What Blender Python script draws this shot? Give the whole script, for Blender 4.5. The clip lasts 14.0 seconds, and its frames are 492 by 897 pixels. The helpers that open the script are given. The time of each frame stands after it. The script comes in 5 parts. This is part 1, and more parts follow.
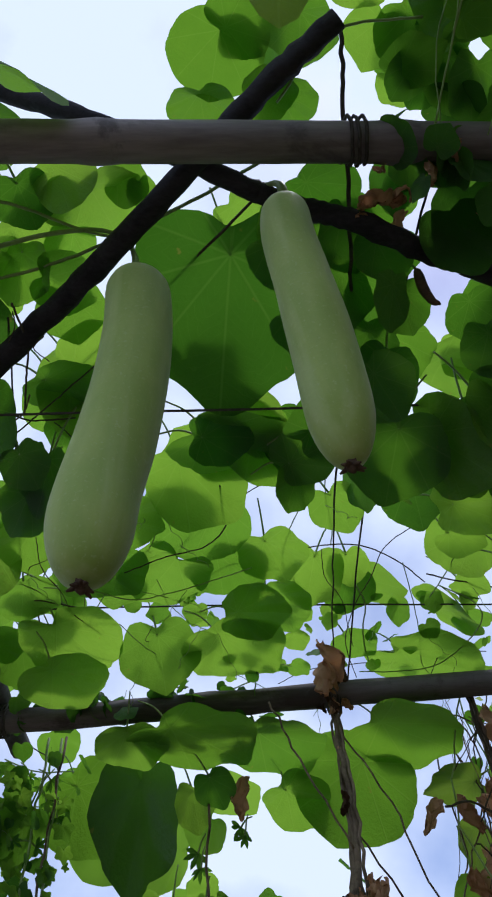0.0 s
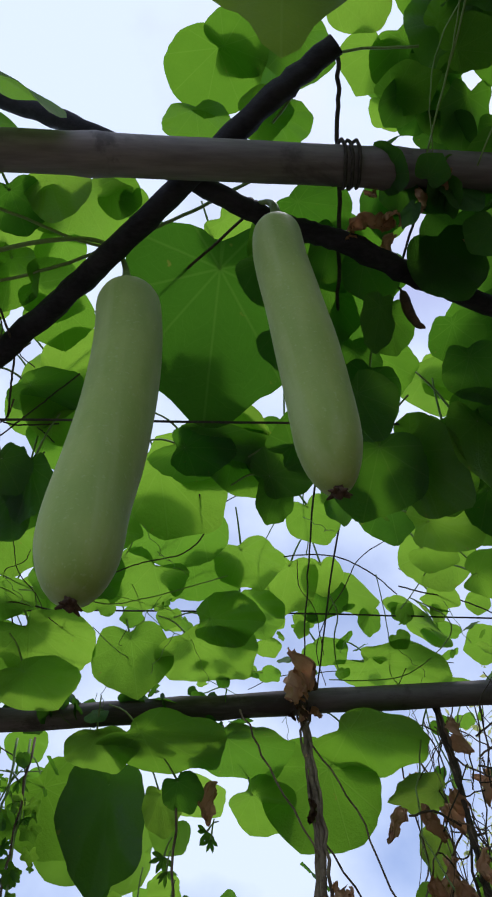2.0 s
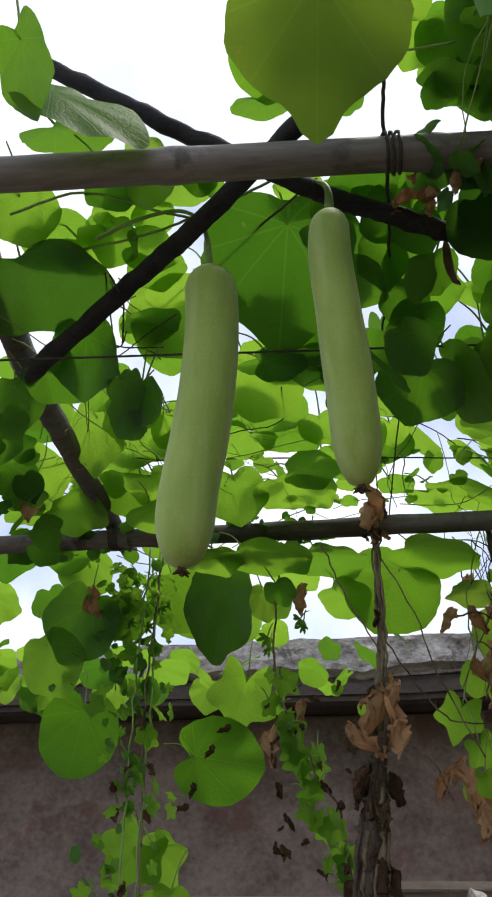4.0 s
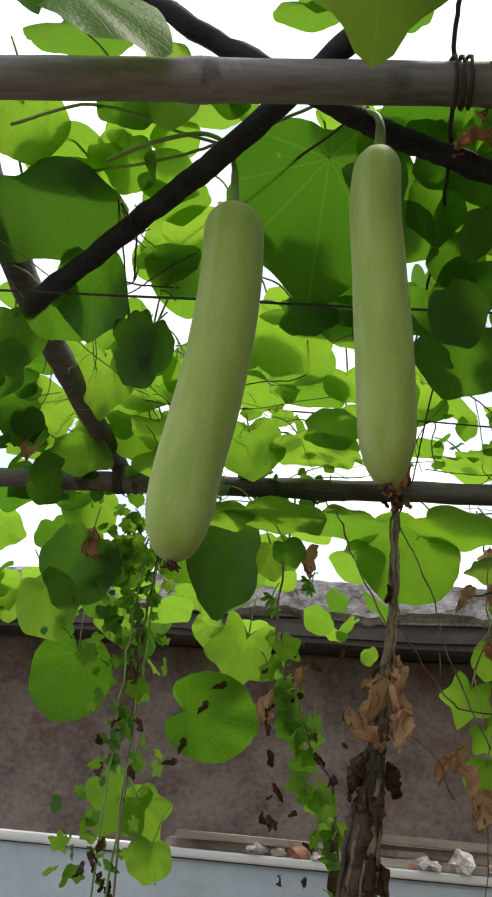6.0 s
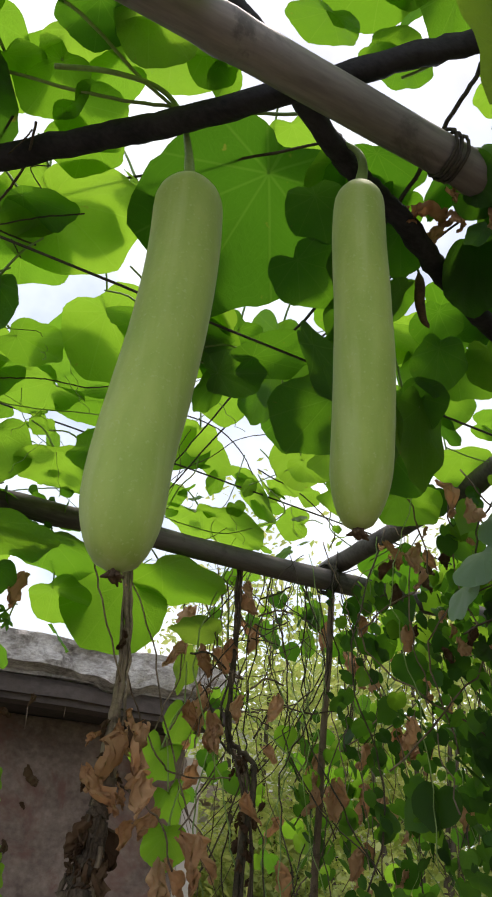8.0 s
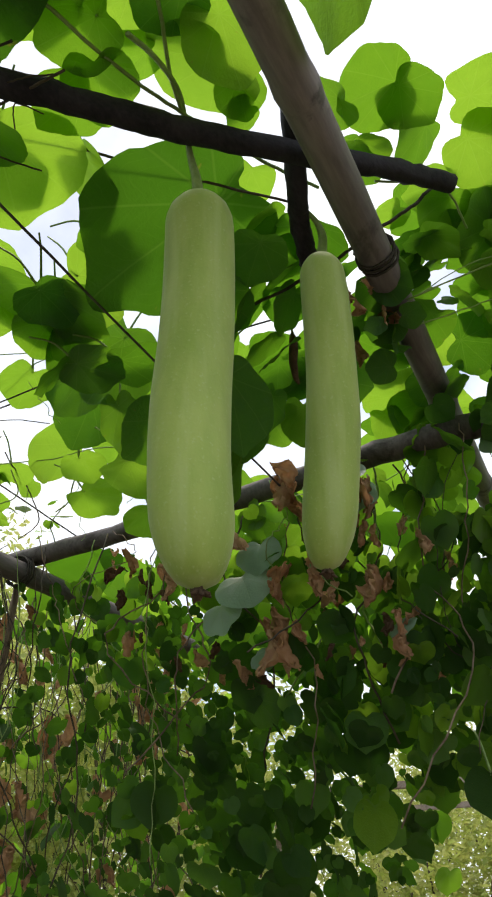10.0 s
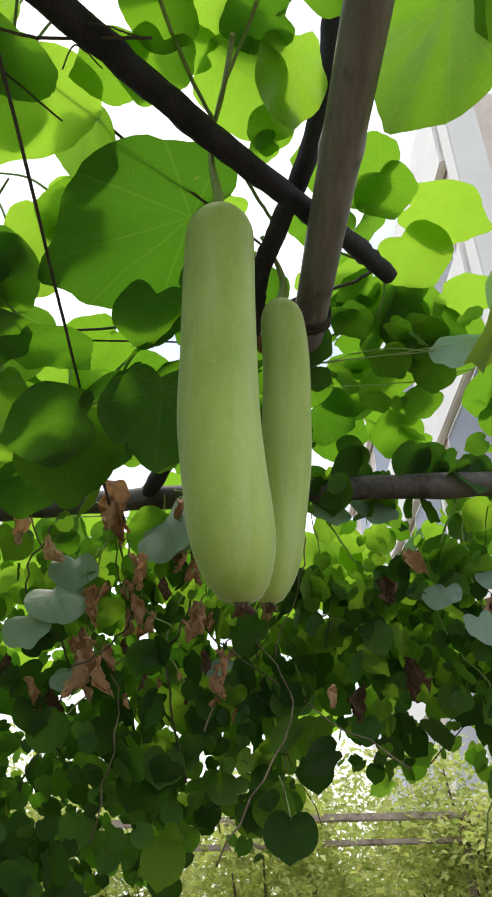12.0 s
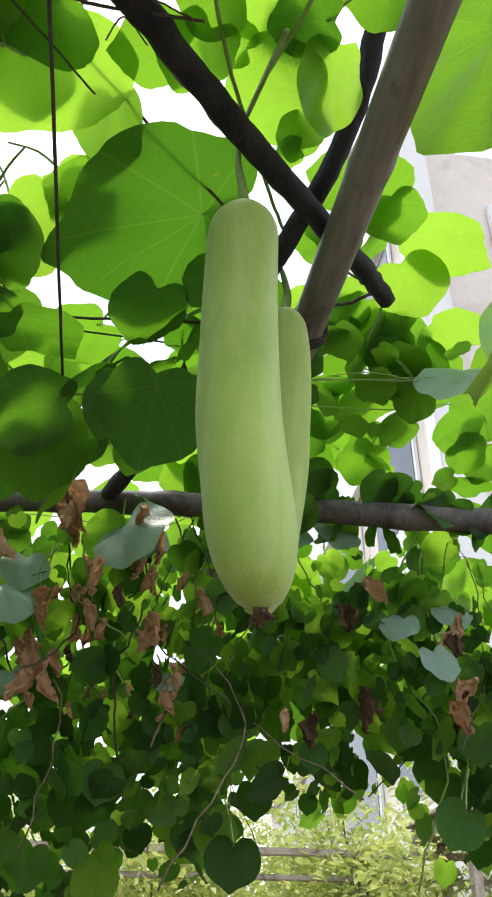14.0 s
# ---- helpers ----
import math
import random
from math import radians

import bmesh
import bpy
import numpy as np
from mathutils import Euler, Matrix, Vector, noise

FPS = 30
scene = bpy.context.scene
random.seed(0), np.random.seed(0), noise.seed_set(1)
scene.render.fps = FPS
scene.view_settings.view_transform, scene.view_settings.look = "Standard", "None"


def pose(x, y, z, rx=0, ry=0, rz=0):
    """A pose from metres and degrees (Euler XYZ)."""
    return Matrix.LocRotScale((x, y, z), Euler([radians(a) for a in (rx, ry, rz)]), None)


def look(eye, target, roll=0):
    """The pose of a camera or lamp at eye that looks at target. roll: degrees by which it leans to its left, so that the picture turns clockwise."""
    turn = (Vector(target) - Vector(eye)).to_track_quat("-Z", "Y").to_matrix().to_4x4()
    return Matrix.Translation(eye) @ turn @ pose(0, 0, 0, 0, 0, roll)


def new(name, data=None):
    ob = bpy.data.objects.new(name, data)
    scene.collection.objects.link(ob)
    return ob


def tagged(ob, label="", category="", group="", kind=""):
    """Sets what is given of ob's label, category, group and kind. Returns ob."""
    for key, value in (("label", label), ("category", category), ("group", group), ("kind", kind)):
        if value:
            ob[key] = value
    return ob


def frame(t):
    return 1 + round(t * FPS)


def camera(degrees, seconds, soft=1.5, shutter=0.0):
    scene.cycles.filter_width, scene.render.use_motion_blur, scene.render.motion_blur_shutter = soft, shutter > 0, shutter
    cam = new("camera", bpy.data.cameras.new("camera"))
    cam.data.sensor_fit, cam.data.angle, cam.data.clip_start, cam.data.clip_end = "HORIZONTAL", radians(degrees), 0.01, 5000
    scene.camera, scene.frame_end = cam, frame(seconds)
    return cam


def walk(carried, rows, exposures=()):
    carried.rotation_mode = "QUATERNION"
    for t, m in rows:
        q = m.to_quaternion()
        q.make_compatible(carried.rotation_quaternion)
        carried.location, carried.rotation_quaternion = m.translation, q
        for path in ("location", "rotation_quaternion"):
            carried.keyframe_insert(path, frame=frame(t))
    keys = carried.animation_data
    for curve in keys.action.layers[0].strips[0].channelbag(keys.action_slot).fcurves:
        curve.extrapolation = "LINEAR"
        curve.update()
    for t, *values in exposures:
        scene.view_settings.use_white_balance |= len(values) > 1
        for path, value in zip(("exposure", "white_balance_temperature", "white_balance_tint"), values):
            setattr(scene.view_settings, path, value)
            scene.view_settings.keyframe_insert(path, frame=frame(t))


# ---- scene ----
cam = camera(33.5, 14.0, soft=2.0)
PATH = [
    (0, 0.0103, 0.0118, 1.2825, 138.47, 3.34, -0.04),
    (0.5, 0.0092, 0.0081, 1.2893, 138.45, 4.62, -0.62),
    (1, 0.0165, -0.0039, 1.2845, 138.45, 4.23, -1.45),
    (1.5, 0.0029, -0.0006, 1.2856, 138.36, 3.76, -2.65),
    (2, -0.0043, -0.0107, 1.2882, 138.12, 3.49, -2.87),
    (2.5, 0.0248, -0.1081, 1.2966, 137.80, 2.35, -0.23),
    (3, 0.0802, -0.2440, 1.3009, 129.09, 1.18, 2.75),
    (3.5, 0.0738, -0.3364, 1.3034, 124.51, 0.83, 3.56),
    (4, 0.0490, -0.3836, 1.3218, 119.91, -0.01, 4.14),
    (4.2, 0.0340, -0.4040, 1.3190, 119.35, -0.25, 3.80),
    (6.3, 0.0550, -0.2580, 1.4520, 114.35, -5.80, 2.40),
    (6.5, 0.0244, -0.2305, 1.4546, 114.51, -6.69, 0.84),
    (7, -0.0959, -0.1376, 1.4492, 118.09, -3.26, -10.89),
    (7.5, -0.1607, -0.1062, 1.4407, 119.28, -3.83, -20.35),
    (8, -0.2655, -0.1000, 1.4349, 120.34, -3.70, -28.61),
    (8.5, -0.3345, -0.0812, 1.4328, 120.67, -2.19, -32.47),
    (9, -0.4523, 0.0086, 1.4357, 120.88, -1.31, -43.78),
    (9.2, -0.4930, 0.0560, 1.4370, 120.85, 0.05, -48.90),
    (11.3, -0.6773, 0.3216, 1.4377, 121.95, -0.56, -79.17),
    (11.5, -0.6757, 0.3651, 1.4329, 122.40, 0.15, -82.35),
    (12, -0.6723, 0.4837, 1.4333, 122.18, 1.58, -90.78),
    (12.5, -0.6507, 0.5410, 1.4339, 122.18, -0.76, -95.44),
    (13, -0.6300, 0.5604, 1.4374, 122.51, -0.33, -97.20),
    (13.5, -0.6242, 0.5648, 1.4310, 123.22, -0.50, -98.31),
    (14, -0.6309, 0.5645, 1.4312, 123.88, -0.35, -98.63),
]
EXPOSURES = [(0, 0.08, 5700, 24), (2.2, 0.09, 5800, 23), (3.0, 0.28, 6200, 21), (4.2, 0.58, 6600, 20), (6.3, 0.82, 6900, 20), (7.1, 0.85, 6900, 20), (8.0, 0.74, 6950, 19), (9.2, 0.82, 7050, 19), (11.3, 0.60, 7050, 16), (12.2, 1.20, 6850, 17), (14, 1.45, 6650, 18)]
walk(cam, [(r[0], pose(*r[1:])) for r in PATH], EXPOSURES)

# ---- sky and sun ----
SUN_EL, SUN_AZ = 74, 55
world = bpy.data.worlds.new("sky")
scene.world = world
world.use_nodes = True
wn, wl = world.node_tree.nodes, world.node_tree.links
wn.clear()
w_out = wn.new("ShaderNodeOutputWorld")
w_sky = wn.new("ShaderNodeTexSky")
w_sky.sky_type, w_sky.sun_disc = "NISHITA", False
w_sky.sun_elevation, w_sky.sun_rotation = radians(SUN_EL), radians(SUN_AZ)
w_bg = wn.new("ShaderNodeBackground")
w_bg.inputs["Strength"].default_value = 0.12
w_cloud = wn.new("ShaderNodeBackground")
w_cloud.inputs["Color"].default_value = (0.82, 0.94, 1.0, 1)
w_cloud.inputs["Strength"].default_value = 0.92
w_tc = wn.new("ShaderNodeTexCoord")
w_noise = wn.new("ShaderNodeTexNoise")
w_noise.inputs["Scale"].default_value, w_noise.inputs["Detail"].default_value = 3.4, 6
w_ramp = wn.new("ShaderNodeValToRGB")
w_ramp.color_ramp.elements[0].position, w_ramp.color_ramp.elements[1].position = 0.30, 0.58
w_ramp.color_ramp.elements[0].color = (0.08, 0.08, 0.08, 1)
w_mix = wn.new("ShaderNodeMixShader")
wl.new(w_tc.outputs["Generated"], w_noise.inputs["Vector"])
wl.new(w_noise.outputs["Fac"], w_ramp.inputs["Fac"])
wl.new(w_ramp.outputs["Color"], w_mix.inputs["Fac"])
wl.new(w_sky.outputs["Color"], w_bg.inputs["Color"])
wl.new(w_bg.outputs["Background"], w_mix.inputs[1])
wl.new(w_cloud.outputs["Background"], w_mix.inputs[2])
wl.new(w_mix.outputs["Shader"], w_out.inputs["Surface"])

sun = new("sun", bpy.data.lights.new("sun", "SUN"))
sun.data.energy, sun.data.angle, sun.data.color = 1.4, radians(14), (1.0, 0.95, 0.86)
_a, _e = radians(SUN_AZ), radians(SUN_EL)
sun.matrix_world = look((math.sin(_a) * math.cos(_e) * 20, math.cos(_a) * math.cos(_e) * 20, math.sin(_e) * 20), (0, 0, 0))


# ---- materials ----
def material(name):
    m = bpy.data.materials.new(name)
    m.use_nodes = True
    m.node_tree.nodes.clear()
    n, l = m.node_tree.nodes, m.node_tree.links
    return m, n, l, n.new("ShaderNodeOutputMaterial")


def val(n, l, op, a, b=None, c=None, clamp=False):
    """A math node; numbers or sockets as inputs."""
    node = n.new("ShaderNodeMath")
    node.operation, node.use_clamp = op, clamp
    for i, v in enumerate((a, b, c)):
        if v is None:
            continue
        if isinstance(v, (int, float)):
            node.inputs[i].default_value = v
        else:
            l.new(v, node.inputs[i])
    return node.outputs[0]


def blend(n, l, fac, a, b, mode="MIX"):
    node = n.new("ShaderNodeMix")
    node.data_type, node.blend_type = "RGBA", mode
    for socket, v in ((node.inputs[0], fac), (node.inputs[6], a), (node.inputs[7], b)):
        if isinstance(v, (int, float)):
            socket.default_value = v
        elif isinstance(v, tuple):
            socket.default_value = (*v, 1)
        else:
            l.new(v, socket)
    return node.outputs[2]


def noise_tex(n, l, vec, scale, detail=4, rough=0.55, dist=0.0):
    t = n.new("ShaderNodeTexNoise")
    t.inputs["Scale"].default_value, t.inputs["Detail"].default_value = scale, detail
    t.inputs["Roughness"].default_value, t.inputs["Distortion"].default_value = rough, dist
    if vec is not None:
        l.new(vec, t.inputs["Vector"])
    return t.outputs["Fac"]


def ramp(n, l, fac, lo, hi):
    r = n.new("ShaderNodeMapRange")
    r.interpolation_type = "SMOOTHSTEP"
    r.inputs[1].default_value, r.inputs[2].default_value = lo, hi
    l.new(fac, r.inputs[0])
    return r.outputs[0]


def stretch(n, l, vec, scale):
    m = n.new("ShaderNodeMapping")
    m.inputs["Scale"].default_value = scale
    l.new(vec, m.inputs["Vector"])
    return m.outputs["Vector"]


def bump(n, l, height, strength, distance):
    b = n.new("ShaderNodeBump")
    b.inputs["Strength"].default_value, b.inputs["Distance"].default_value = strength, distance
    l.new(height, b.inputs["Height"])
    return b.outputs["Normal"]


def leaf_material(name, base, light, through_dark, through_light, veins=True, gloss=0.35, thin=0.55, holes=0.0):
    """A living leaf: light goes through it, its veins are paler, its upper side a little waxy."""
    m, n, l, out = material(name)
    tc = n.new("ShaderNodeTexCoord")
    info = n.new("ShaderNodeObjectInfo")
    isl = n.new("ShaderNodeNewGeometry")
    rnd = val(n, l, "FRACT", val(n, l, "ADD", info.outputs["Random"], isl.outputs["Random Per Island"]))
    patch = noise_tex(n, l, tc.outputs["Object"], 3.0, 4)
    tone = val(n, l, "ADD", val(n, l, "MULTIPLY", rnd, 0.65), val(n, l, "MULTIPLY", patch, 0.35))
    front = blend(n, l, tone, base, light)
    trans = blend(n, l, tone, through_dark, through_light)
    height = noise_tex(n, l, tc.outputs["Object"], 14.0, 3)
    if veins:
        xyz = n.new("ShaderNodeSeparateXYZ")
        l.new(tc.outputs["Object"], xyz.inputs[0])
        x = xyz.outputs[0]
        y = val(n, l, "ADD", xyz.outputs[1], 0.45)
        ang = val(n, l, "ARCTAN2", x, y)
        rad = val(n, l, "SQRT", val(n, l, "ADD", val(n, l, "MULTIPLY", x, x), val(n, l, "MULTIPLY", y, y)))
        step = 0.62
        saw = val(n, l, "ABSOLUTE", val(n, l, "SUBTRACT", val(n, l, "FRACT", val(n, l, "ADD", val(n, l, "DIVIDE", ang, step), 0.5)), 0.5))
        dist = val(n, l, "MULTIPLY", val(n, l, "MULTIPLY", saw, step), rad)
        main = val(n, l, "SUBTRACT", 1.0, ramp(n, l, dist, 0.004, 0.020))
        wig = noise_tex(n, l, tc.outputs["Object"], 4.0, 2)
        rib = val(n, l, "ABSOLUTE", val(n, l, "SINE", val(n, l, "ADD", val(n, l, "MULTIPLY", val(n, l, "SUBTRACT", rad, val(n, l, "MULTIPLY", saw, 0.5)), 24.0), val(n, l, "MULTIPLY", wig, 5.0))))
        side = val(n, l, "MULTIPLY", val(n, l, "SUBTRACT", 1.0, ramp(n, l, rib, 0.03, 0.22)), 0.3)
        vein = val(n, l, "MAXIMUM", main, side, clamp=True)
        trans = blend(n, l, val(n, l, "MULTIPLY", vein, 0.045), trans, (0.50, 0.70, 0.10))
        front = blend(n, l, val(n, l, "MULTIPLY", vein, 0.2), front, (0.20, 0.30, 0.12))
        height = val(n, l, "SUBTRACT", height, val(n, l, "MULTIPLY", vein, 0.8))
    spots = ramp(n, l, noise_tex(n, l, tc.outputs["Object"], 5.5, 3), 0.69, 0.76)
    trans = blend(n, l, val(n, l, "MULTIPLY", spots, 0.5), trans, (0.40, 0.30, 0.05))
    nor = bump(n, l, height, 0.16, 0.02)
    d, t, g = n.new("ShaderNodeBsdfDiffuse"), n.new("ShaderNodeBsdfTranslucent"), n.new("ShaderNodeBsdfGlossy")
    g.inputs["Roughness"].default_value = 0.42
    for s in (d, t, g):
        l.new(nor, s.inputs["Normal"])
    l.new(front, d.inputs["Color"])
    l.new(trans, t.inputs["Color"])
    mix = n.new("ShaderNodeMixShader")
    mix.inputs[0].default_value = thin
    l.new(d.outputs[0], mix.inputs[1])
    l.new(t.outputs[0], mix.inputs[2])
    fres = n.new("ShaderNodeFresnel")
    fres.inputs["IOR"].default_value = 1.4
    mix2 = n.new("ShaderNodeMixShader")
    l.new(val(n, l, "MULTIPLY", val(n, l, "MINIMUM", fres.outputs[0], 0.18), gloss), mix2.inputs[0])
    l.new(mix.outputs[0], mix2.inputs[1])
    l.new(g.outputs[0], mix2.inputs[2])
    l.new(mix2.outputs[0], out.inputs["Surface"])
    return m


def rough_material(name, colours, scale, grain=(1, 1, 1), rough=0.8, relief=0.004, stain=None, spec=0.3):
    """Wood, plaster, earth: two scales of tone, a stain colour and a fine relief, in metres."""
    m, n, l, out = material(name)
    tc = n.new("ShaderNodeTexCoord")
    info = n.new("ShaderNodeObjectInfo")
    vec = stretch(n, l, tc.outputs["Object"], grain)
    big = noise_tex(n, l, vec, scale, 5, 0.6, 0.3)
    fine = noise_tex(n, l, vec, scale * 9, 4, 0.65)
    tone = val(n, l, "ADD", val(n, l, "MULTIPLY", big, 0.6), val(n, l, "MULTIPLY", fine, 0.4))
    col = blend(n, l, ramp(n, l, tone, 0.3, 0.7), colours[0], colours[1])
    if stain:
        s = ramp(n, l, noise_tex(n, l, tc.outputs["Object"], scale * 0.7, 6, 0.7, 0.6), 0.52, 0.66)
        col = blend(n, l, val(n, l, "MULTIPLY", s, 0.8), col, stain)
    col = blend(n, l, val(n, l, "MULTIPLY", info.outputs["Random"], 0.25), col, tuple(c * 0.6 for c in colours[0]))
    p = n.new("ShaderNodeBsdfPrincipled")
    p.inputs["Roughness"].default_value, p.inputs["Specular IOR Level"].default_value = rough, spec
    l.new(col, p.inputs["Base Color"])
    l.new(bump(n, l, tone, 0.6, relief), p.inputs["Normal"])
    l.new(p.outputs[0], out.inputs["Surface"])
    return m


def gourd_material():
    m, n, l, out = material("gourd_skin")
    tc = n.new("ShaderNodeTexCoord")
    vec = stretch(n, l, tc.outputs["Object"], (1, 1, 0.35))
    mott = noise_tex(n, l, vec, 30, 5, 0.6)
    speck = noise_tex(n, l, tc.outputs["Object"], 260, 2)
    band = noise_tex(n, l, stretch(n, l, tc.outputs["Object"], (1, 1, 0.06)), 40, 3)
    col = blend(n, l, ramp(n, l, mott, 0.3, 0.75), (0.25, 0.365, 0.058), (0.35, 0.45, 0.10))
    col = blend(n, l, val(n, l, "MULTIPLY", ramp(n, l, band, 0.45, 0.7), 0.5), col, (0.43, 0.52, 0.20))
    col = blend(n, l, val(n, l, "MULTIPLY", ramp(n, l, speck, 0.58, 0.74), 0.28), col, (0.47, 0.56, 0.26))
    p = n.new("ShaderNodeBsdfPrincipled")
    l.new(col, p.inputs["Base Color"])
    p.inputs["Roughness"].default_value = 0.6
    p.inputs["Specular IOR Level"].default_value = 0.3
    p.inputs["Subsurface Weight"].default_value = 0.12
    p.inputs["Subsurface Radius"].default_value = (0.006, 0.009, 0.003)
    p.inputs["Subsurface Scale"].default_value = 1.0
    p.inputs["Sheen Weight"].default_value = 0.25
    l.new(bump(n, l, val(n, l, "ADD", mott, val(n, l, "MULTIPLY", speck, 0.25)), 0.25, 0.003), p.inputs["Normal"])
    l.new(p.outputs[0], out.inputs["Surface"])
    return m


LEAF = leaf_material("gourd_leaf", (0.045, 0.13, 0.015), (0.09, 0.20, 0.02), (0.155, 0.385, 0.018), (0.34, 0.60, 0.04), thin=0.60, gloss=0.25)
# darker leaf copies: thick old leaves, and shade among leaves baked into the colour
LEAF_DARK = leaf_material("shade_toned_leaf", (0.03, 0.085, 0.03), (0.07, 0.14, 0.05), (0.08, 0.27, 0.010), (0.18, 0.44, 0.016), thin=0.45, gloss=0.1)
LEAF_DEEP = leaf_material("deep_shade_toned_leaf", (0.018, 0.05, 0.014), (0.04, 0.085, 0.025), (0.034, 0.14, 0.007), (0.09, 0.25, 0.013), veins=False, thin=0.4, gloss=0.15)
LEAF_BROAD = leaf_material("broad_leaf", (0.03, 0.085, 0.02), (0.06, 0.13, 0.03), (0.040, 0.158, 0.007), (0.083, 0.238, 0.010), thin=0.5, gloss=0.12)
LEAF_ROUND = leaf_material("round_leaf", (0.035, 0.11, 0.012), (0.07, 0.16, 0.02), (0.105, 0.31, 0.012), (0.17, 0.41, 0.016), thin=0.55, gloss=0.12)
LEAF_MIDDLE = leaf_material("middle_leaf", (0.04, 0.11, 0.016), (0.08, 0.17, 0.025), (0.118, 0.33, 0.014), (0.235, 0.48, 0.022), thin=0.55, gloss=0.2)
# the sky's bluish sheen is put into the pale base colour, under real gloss
LEAF_PALE = leaf_material("sky_sheen_leaf", (0.20, 0.31, 0.24), (0.29, 0.41, 0.33), (0.16, 0.40, 0.06), (0.25, 0.5, 0.08), thin=0.4, gloss=0.8)
# paler than foliage: sunlight on the shrubs and trees is put into the colour
LEAF_SUN = leaf_material("sun_toned_shrub_leaf", (0.22, 0.30, 0.07), (0.62, 0.64, 0.26), (0.32, 0.48, 0.08), (0.72, 0.72, 0.22), veins=False, thin=0.5)
DRY = leaf_material("dry_leaf", (0.32, 0.16, 0.08), (0.58, 0.37, 0.23), (0.44, 0.20, 0.08), (0.64, 0.36, 0.17), veins=False, gloss=0.1, thin=0.3)
LEAF_OLIVE = leaf_material("olive_leaf", (0.08, 0.13, 0.02), (0.12, 0.17, 0.03), (0.15, 0.29, 0.02), (0.25, 0.37, 0.03), thin=0.6, gloss=0.2)
STEM = rough_material("green_stem", ((0.17, 0.28, 0.075), (0.31, 0.43, 0.15)), 20, rough=0.55, relief=0.001)
STEM_DARK = rough_material("dead_stem", ((0.035, 0.03, 0.022), (0.12, 0.095, 0.065)), 30, rough=0.85, relief=0.001)
STRAW = rough_material("dry_vine", ((0.075, 0.05, 0.035), (0.29, 0.22, 0.155)), 24, (1, 1, 0.2), 0.9, 0.003, (0.05, 0.035, 0.025))
BAMBOO = rough_material("weathered_bamboo", ((0.13, 0.114, 0.112), (0.35, 0.31, 0.30)), 12, (0.12, 1, 1), 0.6, 0.0015, (0.08, 0.07, 0.068))
DARKPOLE = rough_material("dark_bark_pole", ((0.012, 0.012, 0.015), (0.046, 0.043, 0.050)), 22, (0.5, 1, 1), 0.85, 0.004)
GREYPOLE = rough_material("grey_wood_pole", ((0.065, 0.057, 0.056), (0.18, 0.16, 0.155)), 14, (0.15, 1, 1), 0.75, 0.003, (0.04, 0.032, 0.028))
ROPE = rough_material("twine", ((0.03, 0.028, 0.025), (0.10, 0.09, 0.075)), 60, rough=0.9, relief=0.001)
GOURD = gourd_material()
CALYX = rough_material("gourd_blossom_end", ((0.05, 0.03, 0.018), (0.16, 0.10, 0.05)), 60, rough=0.9, relief=0.002)
PLASTER = rough_material("stained_plaster_wall", ((0.120, 0.085, 0.070), (0.335, 0.255, 0.215)), 3.0, (1, 1, 1.2), 0.92, 0.008, (0.19, 0.095, 0.075))
SLAB = rough_material("weathered_roof_slab", ((0.16, 0.135, 0.12), (0.70, 0.66, 0.62)), 7.0, (0.6, 1, 1.2), 0.92, 0.03, (0.10, 0.085, 0.075))
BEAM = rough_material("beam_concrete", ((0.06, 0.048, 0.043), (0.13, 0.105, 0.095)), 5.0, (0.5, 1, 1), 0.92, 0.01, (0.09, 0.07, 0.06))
SOFFIT = rough_material("shadow_toned_soffit", ((0.05, 0.042, 0.038), (0.11, 0.09, 0.08)), 3, rough=0.95, relief=0.004)
BLUEWALL = rough_material("pale_blue_paint", ((0.40, 0.47, 0.52), (0.52, 0.58, 0.62)), 2.5, rough=0.8, relief=0.003, stain=(0.34, 0.36, 0.36))
LUMBER = rough_material("old_lumber", ((0.25, 0.19, 0.15), (0.48, 0.40, 0.33)), 7, (0.2, 1, 1), 0.85, 0.004, (0.16, 0.11, 0.08))
CREAM = rough_material("cream_plaster", ((0.66, 0.58, 0.52), (0.76, 0.69, 0.62)), 1.2, rough=0.85, relief=0.004, stain=(0.60, 0.52, 0.46))
WHITE = rough_material("white_paint", ((0.74, 0.73, 0.71), (0.82, 0.81, 0.79)), 1.5, rough=0.75, relief=0.003)
GLASS_DARK = rough_material("window_pane_dark", ((0.04, 0.042, 0.045), (0.08, 0.08, 0.08)), 2, rough=0.2, relief=0.0005, spec=0.35)
SHAGGY = rough_material("shaggy_bark", ((0.025, 0.018, 0.014), (0.17, 0.125, 0.09)), 34, (1, 1, 0.10), 0.95, 0.008, (0.03, 0.02, 0.015))
EARTH = rough_material("garden_earth", ((0.11, 0.085, 0.06), (0.22, 0.17, 0.12)), 2.2, rough=0.95, relief=0.03, stain=(0.10, 0.13, 0.05))
BARK = rough_material("tree_bark", ((0.07, 0.055, 0.04), (0.17, 0.14, 0.11)), 12, (1, 1, 0.3), 0.9, 0.01)

rng = random.Random(7)


# ---- mesh helpers ----
def mesh(name, verts, faces, mat, smooth=True):
    me = bpy.data.meshes.new(name)
    me.from_pydata([tuple(v) for v in verts], [], faces)
    me.materials.append(mat)
